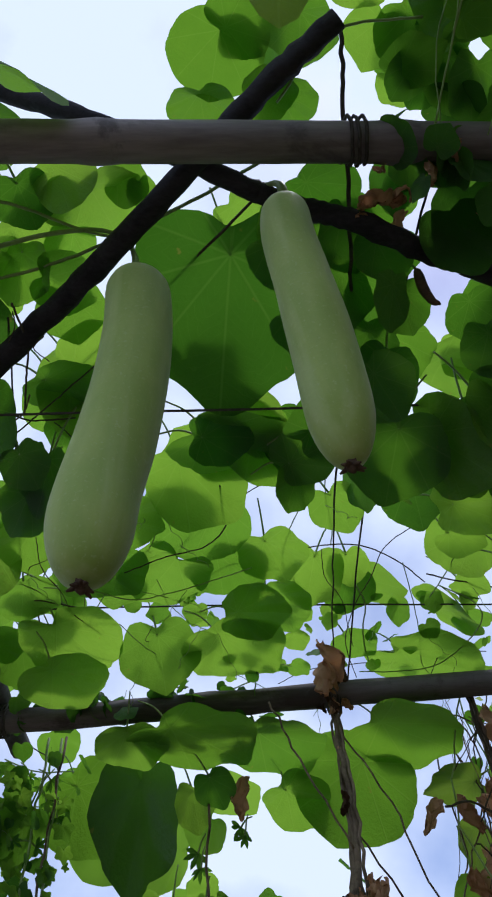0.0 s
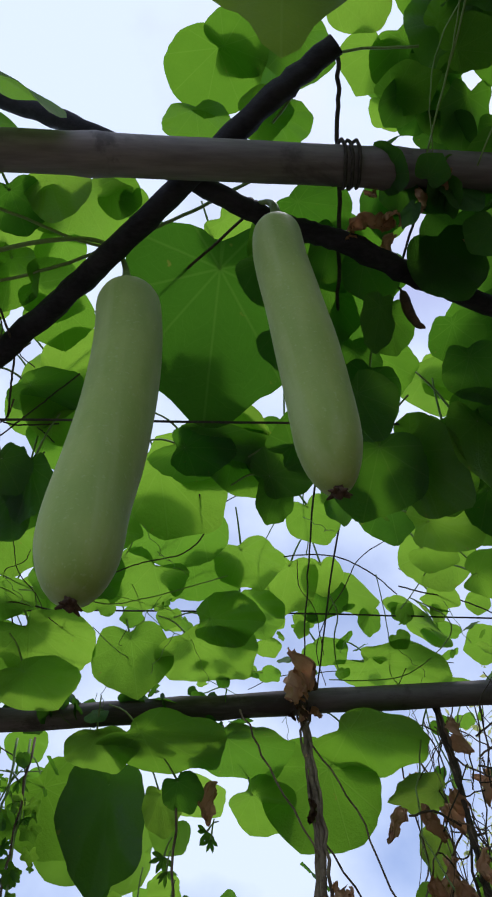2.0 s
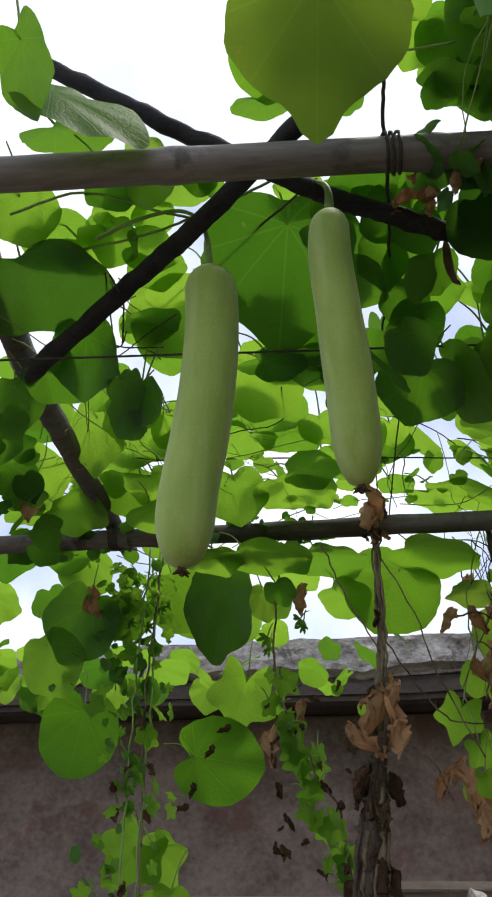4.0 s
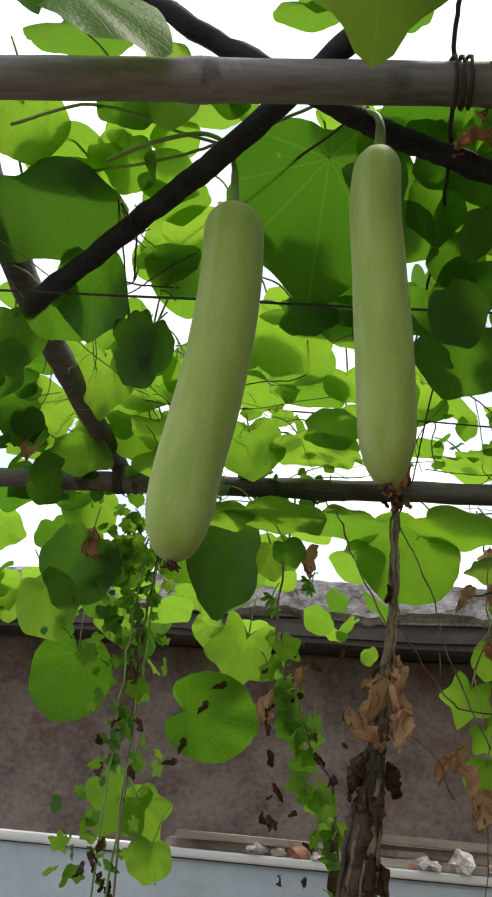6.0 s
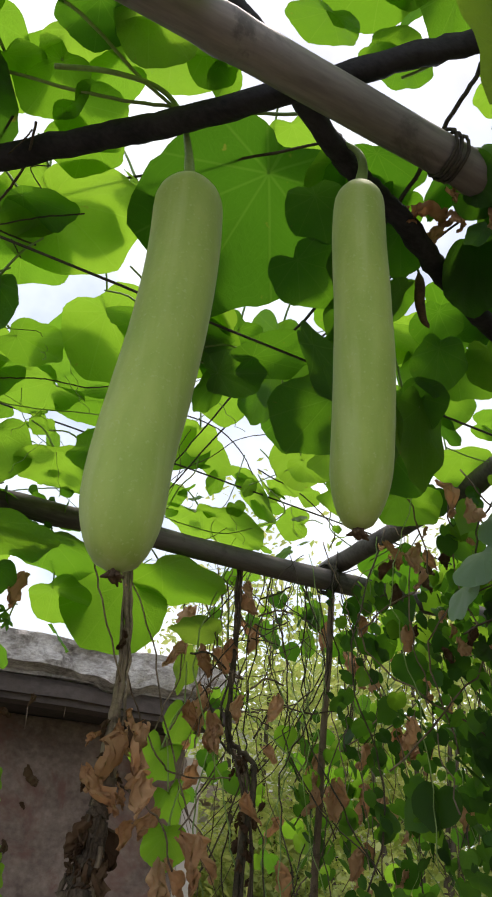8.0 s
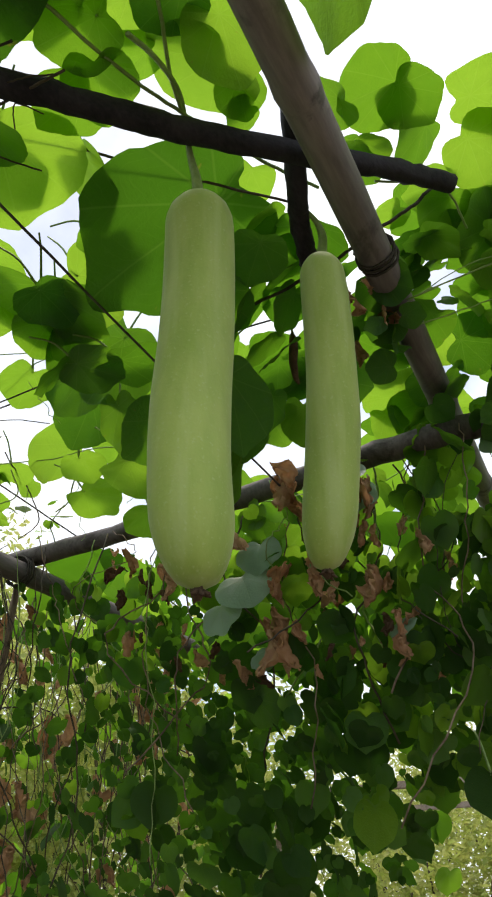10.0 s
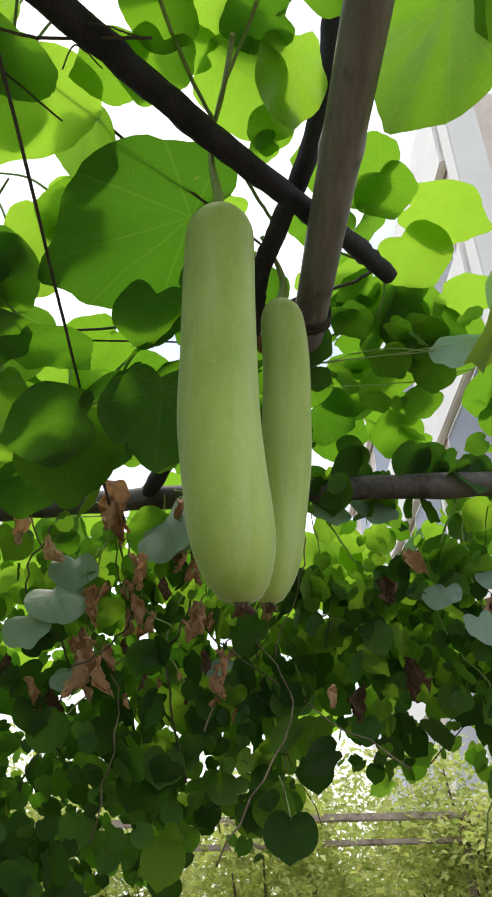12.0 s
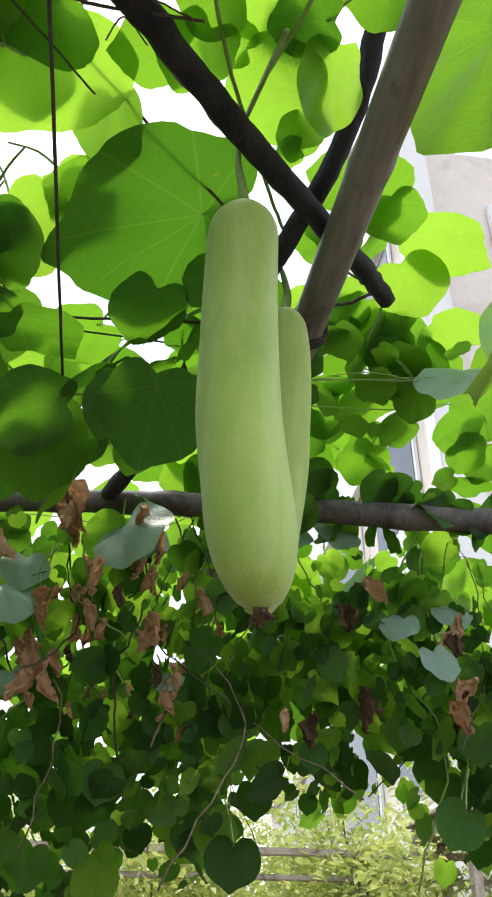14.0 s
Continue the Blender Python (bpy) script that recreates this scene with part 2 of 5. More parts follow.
    if smooth:
        me.polygons.foreach_set("use_smooth", [True] * len(me.polygons))
    me.update()
    return me


def part(name, me, parent, label="", m=None):
    ob = new(name, me)
    if m is not None:
        ob.matrix_basis = m
    ob.parent = parent
    if label:
        tagged(ob, label)
    return ob


def from_bm(name, bm, mat, smooth=False):
    me = bpy.data.meshes.new(name)
    bm.normal_update()
    bm.to_mesh(me)
    bm.free()
    me.materials.append(mat)
    if smooth:
        me.polygons.foreach_set("use_smooth", [True] * len(me.polygons))
    return me


def tube_data(points, radii, sides=8, wob=0.0):
    """A round tube along points; radii one for each point or one number."""
    pts = [Vector(p) for p in points]
    if isinstance(radii, (int, float)):
        radii = [radii] * len(pts)
    verts, faces = [], []
    ref = Vector((0.31, 0.17, 0.93)).normalized()
    for i, p in enumerate(pts):
        d = (pts[min(i + 1, len(pts) - 1)] - pts[max(i - 1, 0)]).normalized()
        side = d.cross(ref)
        if side.length < 0.05:
            side = d.cross(Vector((1, 0, 0)))
        side.normalize()
        up = side.cross(d)
        for k in range(sides):
            a = 2 * math.pi * k / sides
            r = radii[i] * (1 + (wob * noise.noise(p * 40 + Vector((math.cos(a), math.sin(a), 0)) * 1.5) if wob else 0))
            verts.append(p + (side * math.cos(a) + up * math.sin(a)) * r)
    for i in range(len(pts) - 1):
        for k in range(sides):
            k2 = (k + 1) % sides
            faces.append((i * sides + k, i * sides + k2, (i + 1) * sides + k2, (i + 1) * sides + k))
    n = len(pts)
    faces.append(tuple(reversed(range(sides))))
    faces.append(tuple((n - 1) * sides + k for k in range(sides)))
    return verts, faces


def tubes(name, runs, mat, sides=6, wob=0.0):
    """One mesh of several tubes: runs of (points, radii)."""
    verts, faces = [], []
    for points, radii in runs:
        v, f = tube_data(points, radii, sides, wob)
        o = len(verts)
        verts += v
        faces += [tuple(i + o for i in q) for q in f]
    return mesh(name, verts, faces, mat)


def smooth_line(points, steps=6, sag=0.0, wander=0.0, r=None):
    """Points along a Catmull-Rom curve through points, with a sag and a wander in metres."""
    p = [Vector(q) for q in points]
    p = [2 * p[0] - p[1]] + p + [2 * p[-1] - p[-2]]
    out = []
    for i in range(1, len(p) - 2):
        for s in range(steps):
            t = s / steps
            q = 0.5 * ((2 * p[i]) + (p[i + 1] - p[i - 1]) * t + (2 * p[i - 1] - 5 * p[i] + 4 * p[i + 1] - p[i + 2]) * t * t
                       + (3 * p[i] - p[i - 1] - 3 * p[i + 1] + p[i + 2]) * t ** 3)
            out.append(q)
    out.append(p[-2])
    n = len(out) - 1
    for i, q in enumerate(out):
        t = i / n
        q.z -= sag * 4 * t * (1 - t)
        if wander and 0 < i < n:
            q += Vector((r.uniform(-1, 1), r.uniform(-1, 1), r.uniform(-1, 1))) * wander
    return out


def box_data(x0, x1, y0, y1, z0, z1):
    v = [(x, y, z) for x in (x0, x1) for y in (y0, y1) for z in (z0, z1)]
    f = [(0, 1, 3, 2), (4, 6, 7, 5), (0, 4, 5, 1), (2, 3, 7, 6), (0, 2, 6, 4), (1, 5, 7, 3)]
    return v, f


def bevel_box(name, x0, x1, y0, y1, z0, z1, mat, width=0.01, jag=0.0, cuts=0):
    bm = bmesh.new()
    v, f = box_data(x0, x1, y0, y1, z0, z1)
    vs = [bm.verts.new(q) for q in v]
    for q in f:
        bm.faces.new([vs[i] for i in q])
    if cuts:
        bmesh.ops.subdivide_edges(bm, edges=[e for e in bm.edges if e.calc_length() > 0.6], cuts=cuts, use_grid_fill=True)
    bmesh.ops.bevel(bm, geom=list(bm.edges) if not cuts else [e for e in bm.edges if e.calc_face_angle(0) > 0.5], offset=width, segments=2, affect="EDGES")
    if jag:
        for q in bm.verts:
            q.co += noise.noise_vector(q.co * 3.1) * jag + noise.noise_vector(q.co * 11) * jag * 0.5
    bmesh.ops.recalc_face_normals(bm, faces=bm.faces)
    return from_bm(name, bm, mat)


# ---- leaves ----
def leaf_data(seed, lobes=0.07, notch=0.55, tip=0.10, segs=42, fold=0.10, wave=0.05, droop=0.14, ragged=0.03, wavy=0.10, point=0.22):
    """A leaf blade about 2 across: broad heart with shallow lobes; its stalk joins at (0, -0.45)."""
    r = random.Random(seed)
    ph, k, skew = r.uniform(0, 6.28), r.uniform(0.84, 1.16), r.uniform(-0.3, 0.3)
    rings = (0.34, 0.67, 0.9, 1.0)
    cx, cy = 0.0, -0.45
    verts, faces = [(cx, cy, 0.02)], []
    for t in rings:
        for i in range(segs):
            a = 2 * math.pi * i / segs - math.pi / 2
            d = abs((a + math.pi / 2 + math.pi) % (2 * math.pi) - math.pi)
            up = abs((a - math.pi / 2 + math.pi) % (2 * math.pi) - math.pi)
            rho = 0.98 * (1 - notch * math.exp(-(d / 0.30) ** 2)) + tip * math.exp(-(up / point) ** 2)
            c5 = (a - math.pi / 2 + skew) % 1.2566 - 0.6283
            rho *= 1 + lobes * (2.2 * (0.905 / math.cos(c5) - 1) + wavy * math.cos(5 * (a - math.pi / 2))) + 0.03 * noise.noise(Vector((math.cos(a) * 2.2, math.sin(a) * 2.2, seed * 3.7)))
            rho += 0.007 * math.sin(17 * a + ph) * r.uniform(0.3, 1) + 0.011 * r.uniform(-1, 1) + ragged * max(0, noise.noise(Vector((math.cos(a) * 4.5, math.sin(a) * 4.5, seed * 5.3))) - 0.12) * -1
            ex, ey = math.cos(a) * rho * k, math.sin(a) * rho
            x, y = cx + (ex - cx) * t, cy + (ey - cy) * t
            z = fold * abs(x) * (1 - 0.3 * t) + wave * math.sin(3 * a + ph) * t ** 2 + 0.6 * wave * math.sin(7 * a + 2 * ph) * t ** 3
            z -= droop * (x * x + y * y) * 0.6
            z += 0.05 * noise.noise(Vector((x * 2.5, y * 2.5, seed * 1.3)))
            verts.append((x, y, z))
    for i in range(segs):
        j = (i + 1) % segs
        faces.append((0, 1 + i, 1 + j))
        for q in range(len(rings) - 1):
            o = 1 + q * segs
            faces.append((o + i, o + segs + i, o + segs + j, o + j))
    return verts, faces


def palm_data(seed):
    """A small leaf of five narrow leaflets spread like fingers."""
    r = random.Random(seed)
    verts, faces = [], []
    for a in (-1.35, -0.7, 0.0, 0.7, 1.35):
        a += r.uniform(-0.12, 0.12)
        n = (1.1 - 0.22 * abs(a)) * r.uniform(0.9, 1.1)
        o = len(verts)
        for t, w in ((0.0, 0.02), (0.3, 0.12), (0.6, 0.17), (0.85, 0.09), (1.0, 0.0)):
            for k in (-1, 0, 1):
                x, y = k * w, t * n - 0.45
                verts.append((x * math.cos(a) + (y + 0.45) * math.sin(a), (y + 0.45) * math.cos(a) - x * math.sin(a) - 0.45, 0.05 * abs(k) - 0.25 * t * t))
        for i in range(4):
            for k in range(2):
                q = o + i * 3 + k
                faces.append((q, q + 1, q + 4, q + 3))
    return verts, faces


def dry_data(seed):
    """A shrivelled hanging leaf: curled in on itself and twisted, its tip down."""
    r = random.Random(seed)
    verts, faces = [], []
    rows, cols = 18, 16
    tw, ph, curl = r.uniform(-1.6, 1.6), r.uniform(0, 6), r.uniform(1.6, 3.2)
    for i in range(rows):
        t = i / (rows - 1)
        w = 0.62 * math.sin(math.pi * (0.06 + 0.92 * t)) ** 0.7 * (1 + 0.35 * noise.noise(Vector((t * 4, seed * 3.3, 0)))) + 0.02
        for j in range(cols):
            s = j / (cols - 1) * 2 - 1
            a = s * curl * 0.6 + 0.5 * math.sin(5 * t + ph)
            x, y = math.sin(a) * w * 0.75, (1 - math.cos(a)) * w * 0.7 + 0.2 * math.sin(3.4 * t + ph)
            b = tw * t
            n = noise.noise_vector(Vector((s * 2.2, t * 5, seed * 2.1))) * 0.24 + noise.noise_vector(Vector((s * 7, t * 5, seed * 1.1))) * 0.13
            verts.append((x * math.cos(b) - y * math.sin(b) + n.x, x * math.sin(b) + y * math.cos(b) + n.y, -2.0 * t + n.z + 0.10 * s * s))
    for i in range(rows - 1):
        for j in range(cols - 1):
            o = i * cols + j
            faces.append((o, o + 1, o + cols + 1, o + cols))
    return verts, faces


LEAF_SHAPES = [leaf_data(i, rng.uniform(0.04, 0.20), rng.uniform(0.2, 0.5), rng.uniform(0.02, 0.14), segs=48, fold=rng.uniform(0.0, 0.16), wave=rng.uniform(0.03, 0.09)) for i in range(12)]
HEART_SHAPES = [leaf_data(40 + i, 0.01, rng.uniform(0.25, 0.5), rng.uniform(0.12, 0.3), segs=20, fold=rng.uniform(0.05, 0.3), wave=0.06, droop=0.2) for i in range(7)]
LOBED_SHAPES = [leaf_data(80 + i, 0.24, 0.6, 0.16, segs=40, fold=0.08, wave=0.06, wavy=0.5) for i in range(4)]
DRY_SHAPES = [dry_data(i) for i in range(6)]
LEAF_MESHES = [mesh("leaf", *s, LEAF) for s in LEAF_SHAPES]
POINTED_MESHES = [mesh("leaf", *leaf_data(300 + i, 0.05, 0.35, 0.34, segs=46, fold=0.12, wave=0.08), LEAF_OLIVE) for i in range(2)]
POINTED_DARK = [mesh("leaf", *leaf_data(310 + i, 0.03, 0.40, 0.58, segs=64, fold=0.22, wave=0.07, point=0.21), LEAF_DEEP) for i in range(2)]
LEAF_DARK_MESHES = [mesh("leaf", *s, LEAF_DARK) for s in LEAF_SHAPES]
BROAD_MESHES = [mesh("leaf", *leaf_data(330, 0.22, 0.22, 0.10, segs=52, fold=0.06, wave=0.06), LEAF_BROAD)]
MIDDLE_MESHES = [mesh("leaf", *s, LEAF_MIDDLE) for s in LEAF_SHAPES]
DEEP_BROAD_MESHES = [mesh("leaf", *s, LEAF_DEEP) for s in LEAF_SHAPES]
ROUND_MESHES = [mesh("leaf", *leaf_data(360 + i, 0.03, 0.42, 0.02, segs=52, fold=0.05, wave=0.04), LEAF_ROUND) for i in range(2)]
PALE_MESHES = [mesh("leaf", *s, LEAF_PALE) for s in LEAF_SHAPES]
HEART_MESHES = [mesh("leaf", *s, LEAF_DARK) for s in HEART_SHAPES]
HEART_BRIGHT = [mesh("leaf", *s, LEAF) for s in HEART_SHAPES]
LOBED_MESHES = [mesh("leaf", *s, LEAF) for s in LOBED_SHAPES]
DEEP_MESHES = [mesh("leaf", *s, LEAF_DEEP) for s in HEART_SHAPES]
PALM_MESHES = [mesh("leaf", *palm_data(i), LEAF_DARK) for i in range(4)]
DRY_MESHES = [mesh("dry_leaf", *s, DRY) for s in DRY_SHAPES]


def scatter(name, shapes, poses, mat, parent=None):
    """Many leaves joined into one mesh."""
    verts, faces, o = [], [], 0
    arrays = [(np.array(v), f) for v, f in shapes]
    for i, m in enumerate(poses):
        v, f = arrays[i % len(arrays)]
        a = np.array(m)
        verts.append(v @ a[:3, :3].T + a[:3, 3])
        faces += [tuple(k + o for k in q) for q in f]
        o += len(v)
    ob = new(name, mesh(name, np.concatenate(verts).tolist(), faces, mat))
    ob.parent = parent
    return ob


# ---- ground, neighbouring house, wall ----
def ground():
    n = 60
    verts, faces = [], []
    for i in range(n + 1):
        for j in range(n + 1):
            u, v = (i / n * 2 - 1), (j / n * 2 - 1)
            x, y = math.copysign(abs(u) ** 3 * 400, u), math.copysign(abs(v) ** 3 * 400, v)
            verts.append((x, y, 0.04 * noise.noise(Vector((x * 0.6, y * 0.6, 0)))))
    for i in range(n):
        for j in range(n):
            o = i * (n + 1) + j
            faces.append((o, o + n + 1, o + n + 2, o + 1))
    tagged(new("ground", mesh("ground", verts, faces, EARTH)), "bare brown garden earth with green patches", "ground", kind="structure")


ground()


def neighbour_house():
    """A low house: stained wall under a thick weathered concrete roof slab that juts out."""
    h = tagged(new("house"), "low house with stained brown wall and weathered concrete roof slab", "house")
    h.matrix_basis = pose(1.85, 4.02, 0, 0, 0, -3.5)
    part("wall", bevel_box("wall", -6.5, -0.05, 0.62, 0.85, -0.05, 2.395, PLASTER, 0.015, 0.012, 10), h)
    part("wall", bevel_box("wall", -0.3, -0.05, 0.86, 4.5, -0.05, 2.395, PLASTER, 0.015, 0.012, 8), h)
    roof = part("roof", bevel_box("roof", -6.9, 0.0, 0.04, 5.0, 2.49, 2.69, SLAB, 0.035, 0.035, 22), h, "weathered concrete roof slab")
    # the crumbling plastered edge of the slab
    verts, faces, nx, nz = [], [], 420, 8
    for i in range(nx + 1):
        x = -6.88 + 6.87 * i / nx
        low = 2.485 + 0.045 * noise.noise(Vector((x * 2.3, 0, 5))) + 0.03 * noise.noise(Vector((x * 9, 0, 2)))
        top = 2.70 + 0.02 * noise.noise(Vector((x * 3.1, 3, 0))) + 0.012 * noise.noise(Vector((x * 13, 1, 0)))
        for j in range(nz + 1):
            z = low + (top - low) * j / nz
            y = 0.012 + 0.045 * noise.noise(Vector((x * 4, z * 9, 1))) * (1 - abs(j / nz - 0.5)) + 0.02 * noise.noise(Vector((x * 15, z * 22, 4)))
            verts.append((x, min(0.03, y - 0.02) if 0 < j < nz else 0.09, z))
    for i in range(nx):
        for j in range(nz):
            o = i * (nz + 1) + j
            faces.append((o, o + nz + 1, o + nz + 2, o + 1))
    part("roof_edge", mesh("roof_edge", verts, faces, SLAB, False), h, "crumbling whitish plaster edge of the roof")
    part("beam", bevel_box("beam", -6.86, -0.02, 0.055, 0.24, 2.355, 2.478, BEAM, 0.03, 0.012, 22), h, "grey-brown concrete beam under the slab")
    part("pillar", bevel_box("pillar", -0.035, 0.085, 0.66, 0.80, -0.05, 2.30, CREAM, 0.012, 0.006, 4), h, "pale plastered pillar at the corner")
    # the overhang's shadow is put into the soffit's dark colour
    part("soffit", bevel_box("soffit", -6.85, -0.03, 0.245, 4.9, 2.40, 2.485, SOFFIT, 0.01, 0.006, 12), h, "soffit coloured dark for the shadow under the slab")
    r = random.Random(4)
    for i in range(16):
        x, y = r.uniform(-5, -0.2), r.uniform(0.0, 0.05)
        ln = r.uniform(0.08, 0.26)
        part("hanging_root", tubes("hanging_root", [(smooth_line([(x, 0.1 + y, 2.46), (x + r.uniform(-.02, .02), 0.1, 2.46 - ln)], 4, 0, 0.004, r), 0.003)], STRAW, 5), h)


neighbour_house()


def boundary_wall():
    w = tagged(new("boundary_wall"), "low boundary wall painted pale blue", "wall", kind="structure")
    part("wall_body", bevel_box("wall_body", -5, 2.2, 2.95, 3.12, -0.05, 1.30, BLUEWALL, 0.008, 0.004, 8), w)
    part("coping", bevel_box("coping", -5, 2.2, 2.93, 3.14, 1.305, 1.335, WHITE, 0.006, 0.004, 8), w)


boundary_wall()


def plank(x, y, z, ln, wd, th, yaw, roll=0):
    """An old board lying on the wall's top."""
    ob = new("plank", bevel_box("plank", -ln / 2, ln / 2, -wd / 2, wd / 2, 0, th, LUMBER, 0.004, 0.003, 3))
    ob.matrix_basis = pose(x, y, z, roll, 0, yaw)
    return tagged(ob, "old grey-brown board lying on the low wall", "board", "boards on the low wall")


plank(0.22, 3.03, 1.335, 1.3, 0.14, 0.03, -3)
plank(0.05, 3.01, 1.367, 0.9, 0.10, 0.025, 4)
plank(0.62, 3.05, 1.367, 0.8, 0.09, 0.04, -6)
plank(0.75, 3.02, 1.409, 1.1, 0.08, 0.03, 2)
plank(1.2, 3.04, 1.335, 0.9, 0.12, 0.05, 3)


def lump(name, x, y, z, size, mat, label, category, group, seed):
    """A broken lump with flat faces, lying on the wall's top."""
    r = random.Random(seed)
    bm = bmesh.new()
    bmesh.ops.create_icosphere(bm, subdivisions=2, radius=1)
    for q in bm.verts:
        q.co *= 1 + 0.7 * noise.noise(q.co * 1.7 + Vector((seed * 3.1, 0, 0)))
        q.co.x, q.co.y, q.co.z = q.co.x * size[0], q.co.y * size[1], max(q.co.z, -0.6) * size[2]
    ob = new(name, from_bm(name, bm, mat))
    ob.matrix_basis = pose(x, y, z + 0.6 * size[2], 0, 0, r.uniform(0, 360))
    tagged(ob, label, category, group)


BRICK = rough_material("broken_brick", ((0.30, 0.13, 0.08), (0.42, 0.22, 0.15)), 14, rough=0.95, relief=0.004)
lump("rubble", 0.62, 2.985, 1.335, (0.085, 0.04, 0.05), SLAB, "lump of broken white masonry on the low wall", "rubble", "rubble on the low wall", 3)
for i, (x, s) in enumerate(((-0.10, 0.03), (-0.02, 0.022), (0.05, 0.035), (0.11, 0.02), (0.16, 0.03), (0.44, 0.025), (0.50, 0.035), (0.74, 0.03), (0.84, 0.025))):
    lump("rubble", x, 2.955 + 0.01 * (i % 3), 1.335, (s * 1.5, s, s * 0.8), BRICK if i % 3 == 2 else SLAB if i % 3 == 0 else LUMBER, "small piece of broken masonry on the low wall", "rubble", "rubble on the low wall", 10 + i)


# ---- trellis ----
def bamboo_data(a, b, r0, r1, nodes, bend=0.006, seed=1, sides=16):
    """A bamboo culm from a to b with swollen nodes."""
    a, b = Vector(a), Vector(b)
    r = random.Random(seed)
    marks = [(i + r.uniform(0.3, 0.7)) / nodes for i in range(nodes)]
    ts = sorted({i / 60 for i in range(61)} | {m + d for m in marks for d in (-0.009, -0.004, 0, 0.004, 0.009)})
    ts = [t for t in ts if 0 <= t <= 1]
    pts, rad = [], []
    for t in ts:
        n = noise.noise_vector(Vector((t * 2.2, seed * 5.1, 0)))
        pts.append(a.lerp(b, t) + Vector((n.x, n.y, n.z)) * bend)
        k = min(abs(t - m) for m in marks) if marks else 1
        rad.append((r0 + (r1 - r0) * t) * (1 + 0.09 * math.exp(-(k / 0.006) ** 2)))
    return tube_data(pts, rad, sides, 0.03)


def branch_data(points, r0, r1, seed=1, knots=0.10):
    r = random.Random(seed)
    pts = smooth_line(points, 12, 0, 0.0015, r)
    n = len(pts) - 1
    rad = [(r0 + (r1 - r0) * i / n) * (1 + knots * noise.noise(Vector((i * 0.55, seed, 0)))) for i in range(n + 1)]
    return tube_data(pts, rad, 10, 0.16)


trellis = tagged(new("trellis"), "rough garden trellis of bamboo and branch poles, lashed overhead", "trellis")
part("pole", mesh("pole", *bamboo_data((-1.6, 0.290, 2.120), (1.08, 0.397, 2.220), 0.0245, 0.0225, 8), BAMBOO), trellis, "thick grey weathered bamboo pole")
part("pole", mesh("pole", *branch_data([(-0.43, 0.790, 2.165), (-0.186, 0.575, 2.193), (-0.081, 0.472, 2.194), (0.071, 0.328, 2.222), (0.166, 0.249, 2.244)], 0.0165, 0.0125, 2), DARKPOLE), trellis, "dark bark-covered branch pole")
part("pole", mesh("pole", *branch_data([(-0.71, 0.348, 2.708), (-0.305, 0.353, 2.410), (-0.106, 0.364, 2.267), (0.045, 0.412, 2.210), (0.105, 0.434, 2.195), (0.19, 0.446, 2.163), (0.30, 0.495, 2.165), (0.45, 0.552, 2.165), (0.66, 0.63, 2.17)], 0.012, 0.0145, 3), DARKPOLE), trellis, "dark crooked branch pole")
part("pole", mesh("pole", *branch_data([(-1.7, 1.577, 2.154), (-0.85, 1.485, 2.140), (-0.006, 1.392, 2.116), (0.85, 1.37, 2.13), (1.7, 1.368, 2.156)], 0.022, 0.025, 5, 0.05), GREYPOLE), trellis, "long grey wooden pole")
part("pole", mesh("pole", *branch_data([(-0.40, 0.13, 2.262), (-0.45, 0.754, 2.227), (-0.43, 1.11, 2.182), (-0.409, 1.625, 2.174)], 0.028, 0.022, 6, 0.05), GREYPOLE), trellis, "grey-brown wooden pole")
part("pole", mesh("pole", *branch_data([(0.72, 1.425, 2.166), (0.72, 0.94, 2.18), (0.62, 0.476, 2.152), (0.547, 0.104, 2.119), (0.522, -0.70, 2.13)], 0.021, 0.022, 8, 0.06), GREYPOLE), trellis, "grey wooden pole under vines")
part("post", mesh("post", *branch_data([(0.735, 1.49, -0.05), (0.75, 1.50, 1.2), (0.735, 1.41, 2.11)], 0.010, 0.007, 9), STRAW), trellis, "upright post under vines")
part("post", mesh("post", *branch_data([(-1.55, 1.60, -0.05), (-1.5, 1.585, 1.2), (-1.52, 1.575, 2.3)], 0.03, 0.026, 10), GREYPOLE), trellis)
part("post", mesh("post", *branch_data([(-1.5, 0.255, -0.05), (-1.5, 0.245, 1.2), (-1.5, 0.25, 2.3)], 0.03, 0.026, 12), GREYPOLE), trellis)
part("post", mesh("post", *branch_data([(0.57, -0.62, -0.05), (0.57, -0.63, 1.2), (0.57, -0.62, 2.2)], 0.024, 0.02, 13), GREYPOLE), trellis)


def lashing(x, y, z, r, axis, turns=4, seed=0):
    """Twine wound round a crossing of poles."""
    q = random.Random(seed)
    pts = []
    for i in range(turns * 14):
        a = i / 14 * 2 * math.pi
        s = (i / (turns * 14) - 0.5) * 0.025
        c = Vector((s, math.cos(a) * r, math.sin(a) * r)) if axis == "x" else Vector((math.cos(a) * r, s, math.sin(a) * r))
        pts.append(Vector((x, y, z)) + c + Vector((q.uniform(-1, 1), q.uniform(-1, 1), q.uniform(-1, 1))) * 0.001)
    part("lashing", tubes("lashing", [(pts, 0.0022)], ROPE, 5), trellis, "twine lashing")


lashing(0.225, 1.390, 2.118, 0.030, "x", 5, 1)
lashing(-0.405, 1.435, 2.13, 0.030, "x", 5, 2)
